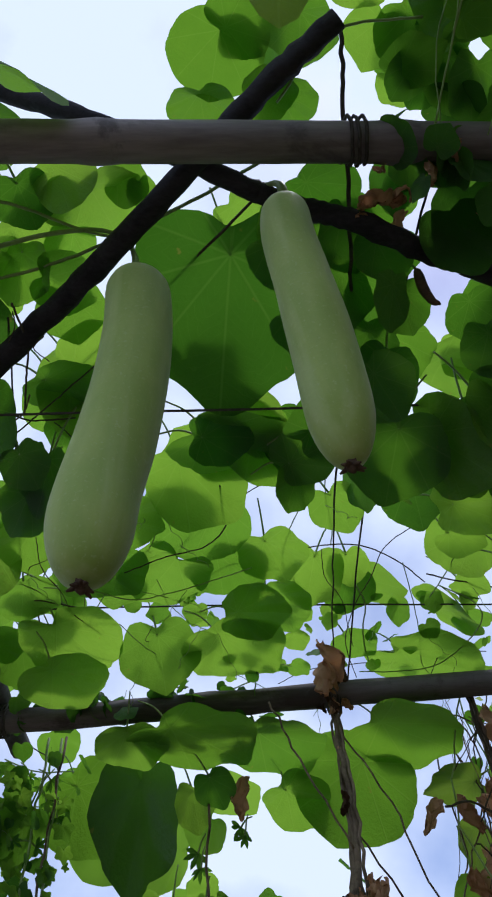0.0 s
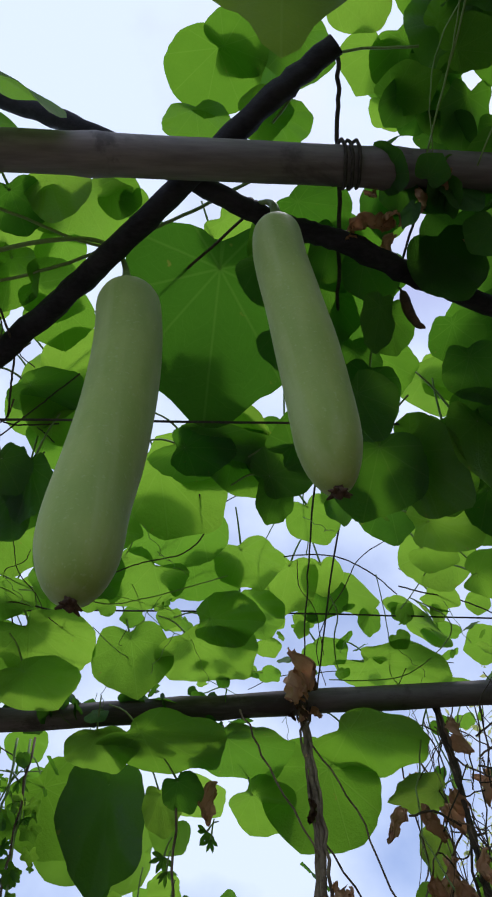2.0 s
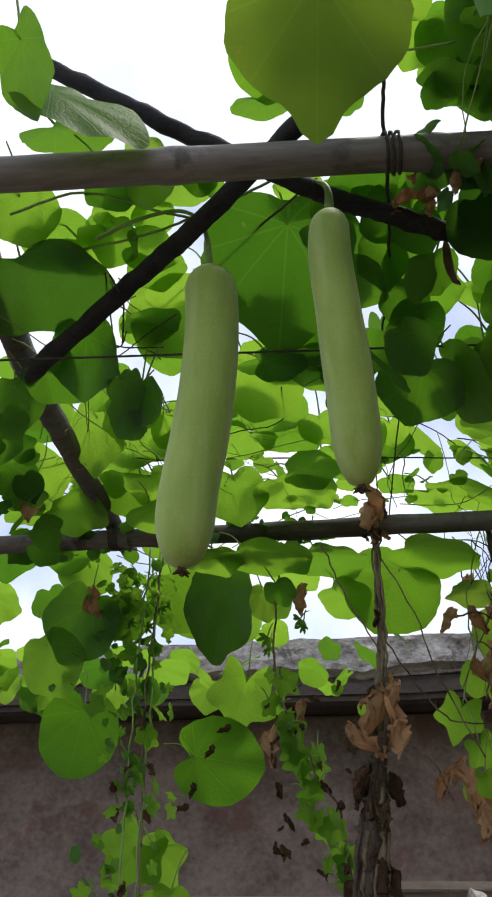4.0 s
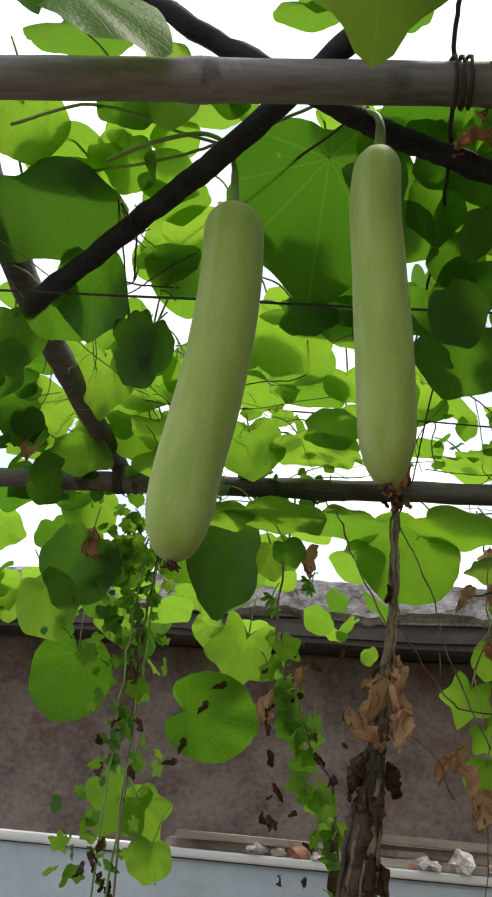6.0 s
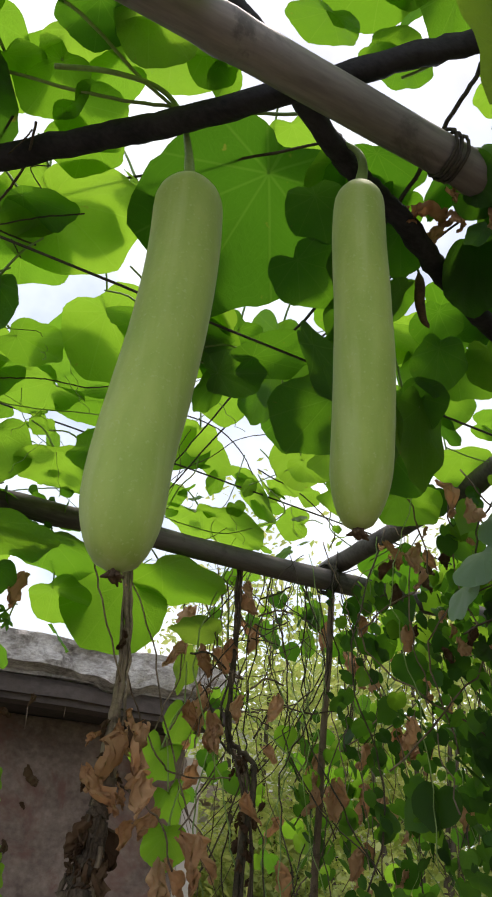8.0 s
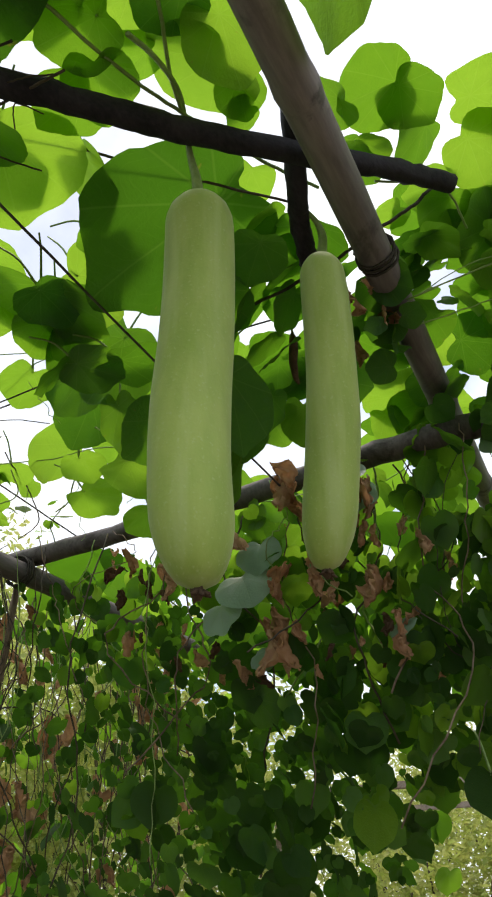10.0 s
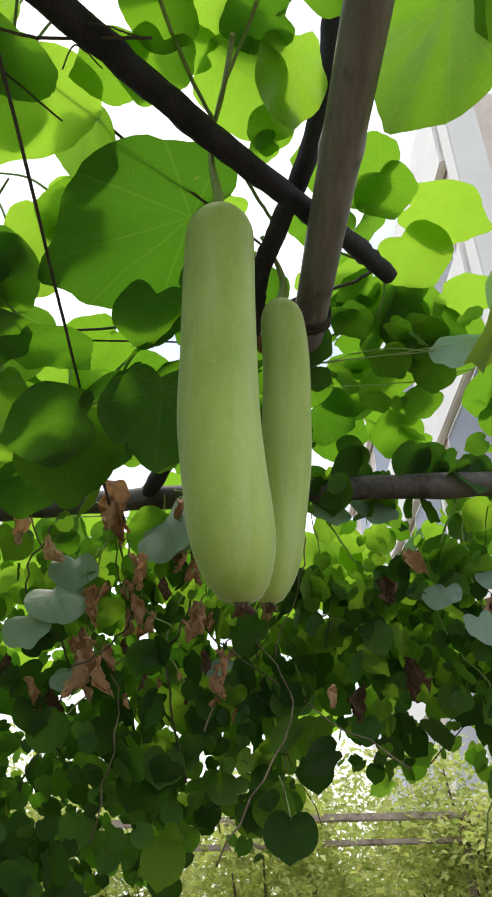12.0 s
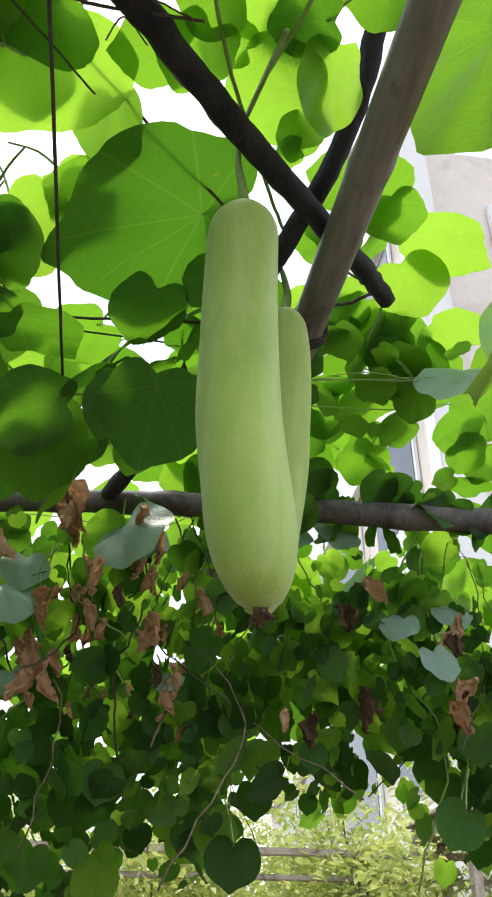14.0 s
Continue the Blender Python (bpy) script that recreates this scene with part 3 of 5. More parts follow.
lashing(0.70, 1.376, 2.128, 0.034, "x", 4, 3)
lashing(0.185, 0.361, 2.189, 0.0265, "x", 3, 4)


# ---- gourds ----
def bottle_gourd(axis, radii, stalk, label, seed):
    """A hanging club-shaped gourd: body, stalk and dried blossom end."""
    top = Vector(axis[0])
    g = tagged(new("bottle_gourd"), label, "bottle gourd", "hanging bottle gourds")
    g.location = top
    ax = smooth_line([Vector(p) - top for p in axis], 9)
    n = len(ax) - 1
    sides = 40
    prof = []
    for i in range(n + 1):
        t = i / n
        k = t * (len(radii) - 1)
        j = min(int(k), len(radii) - 2)
        s = k - j
        s = s * s * (3 - 2 * s)
        prof.append(radii[j] * (1 - s) + radii[j + 1] * s)
    verts, faces = [], []
    ln = (ax[-1] - ax[0]).length
    for i, p in enumerate(ax):
        t = i / n
        e0, e1 = min(1, t / 0.085), min(1, (1 - t) / 0.15)
        cap = math.sqrt(max(0.0, 1 - (1 - e0) ** 2)) ** 0.9 * math.sqrt(max(0.0, 1 - (1 - e1) ** 2)) ** 0.95
        r = max(0.0012, prof[i] * cap)
        for k in range(sides):
            a = 2 * math.pi * k / sides
            wob = 1 + 0.012 * noise.noise(Vector((math.cos(a) * 1.2, math.sin(a) * 1.2, t * 5 + seed * 9)))
            verts.append((p.x + math.cos(a) * r * wob, p.y + math.sin(a) * r * wob, p.z))
    for i in range(n):
        for k in range(sides):
            k2 = (k + 1) % sides
            faces.append((i * sides + k, (i + 1) * sides + k, (i + 1) * sides + k2, i * sides + k2))
    faces.append(tuple(range(sides)))
    faces.append(tuple(n * sides + k for k in reversed(range(sides))))
    part("body", mesh("body", verts, faces, GOURD), g)
    st = smooth_line([(0, 0, -0.006)] + [Vector(p) - top for p in stalk], 8)
    rad = [0.0072 - 0.0042 * min(1, i / 20) for i in range(len(st))]
    part("stalk", tubes("stalk", [(st, rad)], STEM, 8), g, "pale green stalk")
    r = random.Random(seed)
    tip = ax[-1]
    runs = [([tip + Vector((0, 0, 0.004)), tip + Vector((0, 0, -0.003)), tip + Vector((0.001, 0, -0.007))], [0.006, 0.005, 0.002])]
    for i in range(7):
        a = r.uniform(0, 6.28)
        d = Vector((math.cos(a) * 1.3, math.sin(a) * 1.3, -0.3 - 0.5 * r.random()))
        runs.append(([tip + Vector((math.cos(a), math.sin(a), 0)) * 0.003, tip + d * 0.005, tip + d * 0.008], [0.0028, 0.002, 0.0008]))
    part("blossom_end", tubes("blossom_end", runs, CALYX, 6, 0.3), g, "shrivelled brown blossom end")
    return g


bottle_gourd([(-0.0647, 0.4846, 2.1146), (-0.0603, 0.4866, 2.0238), (-0.0635, 0.4879, 1.9331), (-0.0726, 0.4885, 1.8423), (-0.0838, 0.4818, 1.7515), (-0.0854, 0.4725, 1.6608)],
             [0.0361, 0.0365, 0.0367, 0.0372, 0.0361, 0.0332], [(-0.068, 0.487, 2.145), (-0.072, 0.493, 2.185), (-0.084, 0.492, 2.222), (-0.118, 0.482, 2.232), (-0.176, 0.474, 2.208), (-0.229, 0.470, 2.172)],
             "long pale green bottle gourd hanging from a dark pole", 1)
bottle_gourd([(0.1021, 0.4107, 2.1377), (0.0996, 0.4083, 2.0583), (0.1048, 0.4106, 1.9789), (0.1110, 0.4170, 1.8995), (0.1164, 0.4287, 1.8200), (0.1192, 0.4405, 1.7406)],
             [0.0262, 0.0280, 0.0284, 0.0298, 0.0295, 0.0266], [(0.103, 0.405, 2.165), (0.098, 0.409, 2.190), (0.084, 0.420, 2.208), (0.070, 0.432, 2.222)],
             "slimmer pale green bottle gourd hanging from a crooked pole", 2)

# ---- overhead vine ----
vine = tagged(new("gourd_vine"), "leafy green gourd vine spread over the trellis", "vine")
lr = random.Random(21)


def leaf_stalk(m, parent, reach=0.09, up=0.02, mat=STEM):
    """The stalk of a leaf, from the blade's base back to the vine."""
    b = m @ Vector((0, -0.45, 0.03))
    d = (m.to_3x3() @ Vector((lr.uniform(-0.5, 0.5), -1, 0.2))).normalized() * reach
    e = b + d + Vector((0, 0, up))
    part("leaf_stalk", tubes("leaf_stalk", [(smooth_line([b, (b + e) / 2 + Vector((0, 0, up * 0.7)), e], 3), [0.0020, 0.0019, 0.0017, 0.0016, 0.0015, 0.0014, 0.0013])], mat, 5), parent)


def hang_leaf(x, y, z, r, out, tilt, spin=0, shapes=LEAF_MESHES, parent=None, stalk=0.08):
    """One leaf: out is the heading in which it slopes down, tilt how steeply, spin turns it in its own plane."""
    m = Matrix.Translation((x, y, z)) @ pose(0, 0, 0, 0, 0, -out) @ pose(0, 0, 0, -tilt) @ pose(0, 0, 0, 0, 0, spin) @ Matrix.Scale(r, 4)
    part("leaf", lr.choice(shapes), parent or vine, "", m)
    if stalk:
        leaf_stalk(m, parent or vine, stalk, stalk * 0.25)


def outward(x, y):
    """The heading away from the open middle under the trellis."""
    return math.degrees(math.atan2(x + 0.15, y - 0.05))


# MIDDLE, SHADED and DEEP hold the shade of overlapping leaves in their colour
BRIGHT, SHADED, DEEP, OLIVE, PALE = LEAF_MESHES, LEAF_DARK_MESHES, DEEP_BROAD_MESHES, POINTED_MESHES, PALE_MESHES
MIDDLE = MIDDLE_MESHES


def canopy_leaf(x, y, z, r, out, tilt, spin, shapes):
    """One leaf of the roof of leaves; only those away from the open middle show a stalk of their own."""
    hang_leaf(x, y, z, r, out, tilt, spin, shapes, stalk=0.07 if r > 0.03 and (y > 0.62 or x < -0.2) else 0)


canopy_leaf(0.035, 0.297, 2.300, 0.052, 5, 16, 16, MIDDLE)
canopy_leaf(0.016, 0.353, 2.290, 0.040, 178, 28, 172, MIDDLE)
canopy_leaf(0.116, 0.353, 2.290, 0.041, 168, 25, 143, MIDDLE)
canopy_leaf(0.222, 0.284, 2.310, 0.038, -16, 15, 6, BRIGHT)
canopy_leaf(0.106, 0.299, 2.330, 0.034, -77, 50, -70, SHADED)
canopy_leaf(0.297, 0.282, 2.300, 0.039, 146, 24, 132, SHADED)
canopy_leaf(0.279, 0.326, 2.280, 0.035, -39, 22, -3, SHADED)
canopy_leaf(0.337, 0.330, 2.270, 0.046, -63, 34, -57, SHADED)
canopy_leaf(0.255, 0.345, 2.320, 0.028, 126, 15, 95, BRIGHT)
canopy_leaf(-0.204, 0.441, 2.240, 0.039, -79, 10, -92, SHADED)
canopy_leaf(-0.117, 0.451, 2.250, 0.062, -171, 23, 173, BRIGHT)
canopy_leaf(-0.060, 0.432, 2.230, 0.020, 37, 30, 24, BRIGHT)
canopy_leaf(-0.225, 0.537, 2.240, 0.046, 37, 36, 45, MIDDLE)
canopy_leaf(-0.159, 0.517, 2.260, 0.036, -49, 10, -34, BRIGHT)
canopy_leaf(-0.165, 0.590, 2.225, 0.045, -37, 13, -41, MIDDLE)
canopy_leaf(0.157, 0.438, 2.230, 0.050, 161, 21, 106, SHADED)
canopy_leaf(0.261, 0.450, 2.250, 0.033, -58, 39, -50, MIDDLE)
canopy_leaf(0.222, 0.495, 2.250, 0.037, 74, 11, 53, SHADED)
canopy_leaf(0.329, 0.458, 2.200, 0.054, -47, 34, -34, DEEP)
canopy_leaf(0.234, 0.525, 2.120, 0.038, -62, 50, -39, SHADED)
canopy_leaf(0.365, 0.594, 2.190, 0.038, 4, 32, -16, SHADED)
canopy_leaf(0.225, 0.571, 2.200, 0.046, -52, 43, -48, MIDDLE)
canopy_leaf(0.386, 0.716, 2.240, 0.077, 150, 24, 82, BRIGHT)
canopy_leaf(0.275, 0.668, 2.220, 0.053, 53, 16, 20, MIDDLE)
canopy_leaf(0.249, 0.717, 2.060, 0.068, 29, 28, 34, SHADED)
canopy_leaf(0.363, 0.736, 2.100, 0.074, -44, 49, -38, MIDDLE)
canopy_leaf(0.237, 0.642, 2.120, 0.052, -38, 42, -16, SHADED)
canopy_leaf(0.457, 1.086, 2.250, 0.079, -16, 48, 55, BRIGHT)
canopy_leaf(0.117, 0.491, 2.240, 0.044, -51, 37, -43, MIDDLE)
canopy_leaf(-0.209, 0.766, 2.250, 0.053, -34, 15, -45, BRIGHT)
canopy_leaf(-0.236, 0.751, 2.100, 0.035, 17, 44, -18, SHADED)
canopy_leaf(-0.249, 0.820, 2.090, 0.043, 38, 53, 54, SHADED)
canopy_leaf(0.040, 0.785, 2.170, 0.089, 171, 17, 115, MIDDLE)
canopy_leaf(-0.015, 0.988, 2.220, 0.087, 2, 14, 60, BRIGHT)
canopy_leaf(0.133, 0.831, 2.130, 0.046, -47, 53, -4, SHADED)
canopy_leaf(0.211, 0.957, 2.200, 0.048, 27, 20, -4, BRIGHT)
canopy_leaf(0.252, 1.150, 2.240, 0.039, 18, 32, 5, BRIGHT)
canopy_leaf(0.109, 1.078, 2.210, 0.065, 40, 7, 16, BRIGHT)
canopy_leaf(0.185, 1.156, 2.230, 0.064, 14, 30, 22, BRIGHT)
canopy_leaf(0.036, 1.122, 2.230, 0.071, 13, 10, -28, MIDDLE)
canopy_leaf(-0.074, 1.114, 2.210, 0.095, 177, 7, -154, BRIGHT)
canopy_leaf(-0.192, 1.036, 2.200, 0.057, -13, 34, -36, BRIGHT)
canopy_leaf(-0.283, 1.016, 2.200, 0.056, -33, 16, -32, BRIGHT)
canopy_leaf(-0.325, 1.147, 2.200, 0.062, -82, 6, -70, BRIGHT)
canopy_leaf(-0.253, 1.250, 2.180, 0.104, -60, 5, -87, BRIGHT)
canopy_leaf(-0.355, 1.315, 2.200, 0.064, 20, 58, 2, MIDDLE)
canopy_leaf(-0.096, 1.293, 2.170, 0.070, -5, 55, -10, BRIGHT)
canopy_leaf(0.042, 1.283, 2.170, 0.093, 66, 3, 21, BRIGHT)
canopy_leaf(0.117, 1.212, 2.200, 0.069, 35, 8, 4, BRIGHT)
canopy_leaf(0.418, 1.399, 2.200, 0.127, 128, 11, 66, BRIGHT)
canopy_leaf(0.280, 1.363, 2.220, 0.045, 58, 10, 4, BRIGHT)
canopy_leaf(0.489, 1.226, 2.240, 0.039, 91, 13, 19, BRIGHT)
canopy_leaf(0.362, 1.293, 2.240, 0.029, -25, 54, -12, BRIGHT)
canopy_leaf(0.427, 1.282, 2.250, 0.024, 40, 21, 6, BRIGHT)
canopy_leaf(0.519, 1.344, 2.250, 0.041, 138, 15, 87, BRIGHT)
canopy_leaf(0.167, 1.409, 2.200, 0.027, 47, 8, -3, BRIGHT)
canopy_leaf(0.161, 1.317, 2.200, 0.024, 17, 20, -10, BRIGHT)
canopy_leaf(-0.268, 1.294, 2.120, 0.074, -35, 8, -62, BRIGHT)
canopy_leaf(-0.038, 1.391, 2.050, 0.123, 147, 3, 100, MIDDLE)
canopy_leaf(-0.265, 1.635, 2.050, 0.096, 10, 66, -24, MIDDLE)
canopy_leaf(-0.155, 1.576, 2.000, 0.129, -52, 72, -10, DEEP)
canopy_leaf(-0.044, 1.542, 2.000, 0.050, -44, 69, -27, BRIGHT)
canopy_leaf(-0.154, 1.417, 2.060, 0.065, -8, 11, -22, BRIGHT)
canopy_leaf(0.269, 1.573, 2.030, 0.110, 9, 65, 27, MIDDLE)
canopy_leaf(0.357, 1.443, 2.070, 0.113, 89, 8, 26, MIDDLE)
canopy_leaf(0.113, 1.482, 2.080, 0.099, 64, 5, 21, MIDDLE)
canopy_leaf(0.156, 1.598, 2.020, 0.070, 11, 32, -36, BRIGHT)
canopy_leaf(0.458, 1.506, 1.990, 0.056, 42, 18, 105, OLIVE)
canopy_leaf(0.521, 1.713, 1.970, 0.056, -35, 69, -3, OLIVE)
canopy_leaf(-0.005, 1.479, 2.000, 0.042, 1, 38, -23, SHADED)
canopy_leaf(-0.369, 0.611, 2.215, 0.121, -119, 10, -123, DEEP)
canopy_leaf(-0.311, 0.741, 2.170, 0.075, 33, 60, 21, SHADED)
canopy_leaf(-0.236, 0.827, 2.120, 0.053, 29, 61, 41, SHADED)
canopy_leaf(-0.348, 0.475, 2.240, 0.051, -25, 46, -25, BRIGHT)
canopy_leaf(-0.314, 0.535, 2.250, 0.056, -79, 10, -89, BRIGHT)
canopy_leaf(-0.191, 0.720, 2.240, 0.058, 15, 52, 23, BRIGHT)
canopy_leaf(-0.368, 1.059, 2.200, 0.079, 21, 62, 12, BRIGHT)
canopy_leaf(-0.552, 1.224, 2.200, 0.091, -28, 32, -39, BRIGHT)
canopy_leaf(-0.175, 0.455, 2.290, 0.034, -173, 19, 143, BRIGHT)
canopy_leaf(-0.255, 0.207, 2.200, 0.060, 57, 55, 27, MIDDLE)
canopy_leaf(-0.257, 0.374, 2.280, 0.065, -176, 31, 166, MIDDLE)
canopy_leaf(0.095, 0.805, 2.170, 0.061, 26, 7, -36, MIDDLE)
canopy_leaf(-0.141, 0.703, 2.210, 0.088, -26, 12, -86, BRIGHT)
canopy_leaf(-0.013, 0.874, 2.190, 0.085, 20, 33, -26, BRIGHT)
canopy_leaf(0.022, 0.758, 2.150, 0.047, -13, 8, -101, SHADED)
canopy_leaf(0.133, 0.275, 2.310, 0.047, -3, 46, 1, MIDDLE)
canopy_leaf(0.094, 0.339, 2.280, 0.035, -153, 17, 109, MIDDLE)
canopy_leaf(0.105, 0.497, 2.180, 0.043, 54, 15, 7, SHADED)
canopy_leaf(-0.267, 0.556, 2.240, 0.054, -90, 15, -118, BRIGHT)
canopy_leaf(-0.171, 0.548, 2.220, 0.044, 6, 16, -61, BRIGHT)
canopy_leaf(-0.078, 0.426, 2.240, 0.029, 42, 35, -32, MIDDLE)
canopy_leaf(-0.206, 0.496, 2.260, 0.043, -106, 14, -145, BRIGHT)
canopy_leaf(0.780, 0.718, 2.100, 0.051, 34, 65, -5, BRIGHT)
canopy_leaf(0.453, 0.582, 2.150, 0.044, 58, 56, -3, BRIGHT)
canopy_leaf(0.395, 0.674, 2.060, 0.077, -27, 73, -32, MIDDLE)
canopy_leaf(0.454, 0.634, 2.160, 0.053, 56, 19, -28, BRIGHT)
canopy_leaf(0.318, 0.466, 2.160, 0.050, -10, 56, -27, DEEP)
canopy_leaf(0.236, 0.508, 2.200, 0.041, -6, 53, -26, SHADED)
canopy_leaf(0.018, 0.670, 2.220, 0.046, 0, 14, -52, MIDDLE)
canopy_leaf(-0.169, 0.789, 2.220, 0.063, -17, 23, -64, BRIGHT)
canopy_leaf(-0.121, 0.954, 2.180, 0.054, -40, 13, -110, MIDDLE)
canopy_leaf(0.075, 1.174, 2.160, 0.064, -13, 14, -96, BRIGHT)
canopy_leaf(0.519, 1.045, 2.150, 0.055, 38, 19, -63, BRIGHT)
canopy_leaf(0.405, 0.987, 2.150, 0.041, 33, 20, -44, BRIGHT)
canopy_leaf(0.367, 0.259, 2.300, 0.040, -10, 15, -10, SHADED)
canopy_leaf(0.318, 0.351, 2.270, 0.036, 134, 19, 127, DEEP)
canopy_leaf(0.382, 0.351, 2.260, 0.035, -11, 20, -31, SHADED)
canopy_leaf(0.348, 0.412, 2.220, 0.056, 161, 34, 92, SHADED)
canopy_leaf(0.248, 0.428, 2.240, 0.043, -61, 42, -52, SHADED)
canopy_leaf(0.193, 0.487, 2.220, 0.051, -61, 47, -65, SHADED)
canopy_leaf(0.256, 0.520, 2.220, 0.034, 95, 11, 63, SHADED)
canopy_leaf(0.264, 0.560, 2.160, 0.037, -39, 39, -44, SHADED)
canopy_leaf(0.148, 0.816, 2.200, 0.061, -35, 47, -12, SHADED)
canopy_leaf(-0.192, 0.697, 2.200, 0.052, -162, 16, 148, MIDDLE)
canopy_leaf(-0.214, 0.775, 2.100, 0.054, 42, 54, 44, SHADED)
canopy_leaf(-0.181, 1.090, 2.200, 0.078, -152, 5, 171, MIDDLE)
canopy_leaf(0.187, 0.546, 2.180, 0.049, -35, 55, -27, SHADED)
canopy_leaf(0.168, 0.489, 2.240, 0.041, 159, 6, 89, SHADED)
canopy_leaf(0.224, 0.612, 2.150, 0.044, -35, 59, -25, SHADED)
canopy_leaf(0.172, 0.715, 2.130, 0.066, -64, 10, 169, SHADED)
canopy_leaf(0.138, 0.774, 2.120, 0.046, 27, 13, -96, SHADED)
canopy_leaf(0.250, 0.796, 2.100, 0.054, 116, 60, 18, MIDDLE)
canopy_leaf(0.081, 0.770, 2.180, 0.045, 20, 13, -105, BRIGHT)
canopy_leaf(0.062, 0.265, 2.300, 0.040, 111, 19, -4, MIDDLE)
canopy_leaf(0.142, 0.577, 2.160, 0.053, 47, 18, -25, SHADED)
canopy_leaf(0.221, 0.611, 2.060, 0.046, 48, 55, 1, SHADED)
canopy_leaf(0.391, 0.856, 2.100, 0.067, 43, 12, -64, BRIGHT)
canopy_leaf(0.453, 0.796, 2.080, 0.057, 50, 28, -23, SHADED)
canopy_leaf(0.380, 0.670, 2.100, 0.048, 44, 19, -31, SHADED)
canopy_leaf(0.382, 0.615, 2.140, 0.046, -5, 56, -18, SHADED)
canopy_leaf(0.494, 0.895, 2.140, 0.057, 45, 12, -48, BRIGHT)
canopy_leaf(0.600, 0.957, 2.120, 0.060, 46, 15, -36, BRIGHT)
canopy_leaf(0.064, 0.486, 2.270, 0.040, 5, 4, -43, BRIGHT)
canopy_leaf(0.265, 0.274, 2.300, 0.044, 18, 35, -12, MIDDLE)
canopy_leaf(0.306, 0.320, 2.280, 0.045, -35, 40, -24, MIDDLE)
canopy_leaf(-0.374, 0.792, 2.160, 0.061, -32, 23, -64, SHADED)
canopy_leaf(-0.463, 0.845, 2.150, 0.053, -23, 58, -20, SHADED)
canopy_leaf(-0.476, 1.316, 2.140, 0.080, -37, 13, -82, MIDDLE)
canopy_leaf(-0.064, 0.636, 2.235, 0.051, 148, 47, 53, MIDDLE)
canopy_leaf(-0.149, 0.406, 2.230, 0.050, 41, 49, -31, BRIGHT)
canopy_leaf(0.122, 0.172, 2.320, 0.064, 148, 15, -24, BRIGHT)
canopy_leaf(0.182, 0.203, 2.300, 0.051, 123, 26, -9, BRIGHT)
canopy_leaf(0.071, 0.732, 2.200, 0.058, 109, 42, -24, BRIGHT)
canopy_leaf(-0.109, 0.717, 2.250, 0.047, 97, 31, -0, BRIGHT)
canopy_leaf(0.035, 0.675, 2.250, 0.043, -34, 10, -175, BRIGHT)
canopy_leaf(0.319, 0.711, 2.060, 0.076, 81, 57, -9, MIDDLE)
canopy_leaf(0.160, 0.562, 2.010, 0.068, 129, 58, 30, SHADED)
canopy_leaf(0.252, 0.293, 2.240, 0.037, 121, 14, -6, BRIGHT)
canopy_leaf(0.336, 0.168, 2.280, 0.047, 132, 16, -17, BRIGHT)
canopy_leaf(0.269, 0.104, 2.300, 0.053, -137, 11, 55, BRIGHT)
canopy_leaf(0.301, 0.231, 2.200, 0.034, 120, 21, -10, MIDDLE)
canopy_leaf(0.220, 0.798, 2.200, 0.076, 89, 66, 44, SHADED)
canopy_leaf(0.334, 0.933, 2.200, 0.058, 33, 58, 9, SHADED)
canopy_leaf(0.243, 0.886, 2.190, 0.051, 81, 68, 44, SHADED)
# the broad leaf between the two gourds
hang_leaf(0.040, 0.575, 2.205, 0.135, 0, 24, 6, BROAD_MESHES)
# the yellowing leaf before the thick pole
hang_leaf(0.085, 0.120, 2.110, 0.090, 3, 44, 4, POINTED_MESHES, stalk=0.12)
# the leaf that leans over the thick pole, its tip down
hang_leaf(-0.205, 0.272, 2.205, 0.088, 153, 66, 70, stalk=0)

# openings in the canopy through which the sky shows: place and radius
OPEN = [(0.345, 1.08, 0.12), (-0.20, 0.61, 0.045), (0.185, 0.335, 0.05), (0.05, 1.07, 0.04), (0.52, 1.48, 0.09), (-0.04, 0.83, 0.06), (0.34, 0.65, 0.04),
        (0.41, 0.85, 0.03), (0.21, 1.54, 0.07), (0.61, 2.2, 0.2), (-0.24, 1.6, 0.06), (-0.34, 1.93, 0.08), (0.23, 0.60, 0.03), (0.62, 1.15, 0.07),
        (-0.09, 0.69, 0.05), (0.66, 0.59, 0.05), (-0.14, 0.44, 0.04), (0.46, 0.14, 0.05), (-0.25, 1.1, 0.05), (-0.45, 0.1, 0.45), (0.05, 0.28, 0.05), (0.68, 0.66, 0.08), (0.82, 0.74, 0.10), (-0.36, 1.88, 0.09), (-0.36, 2.4, 0.16), (-0.16, 2.65, 0.15), (-0.55, 2.45, 0.16)]


def is_open(x, y, r=0.0):
    return any(math.hypot(x - a, y - b) < c + r * 0.55 for a, b, c in OPEN)


# the fill between the leaves of the first layer
for i in range(240):
    x, y, r = lr.uniform(-0.5, 0.75), lr.uniform(0.40, 1.75), lr.uniform(0.035, 0.075)
    if is_open(x, y, r) or (x < -0.1 and y < 0.45) or lr.random() < (0.97 if -0.36 < x < 0.42 and y < 1.2 else 0.8):
        continue
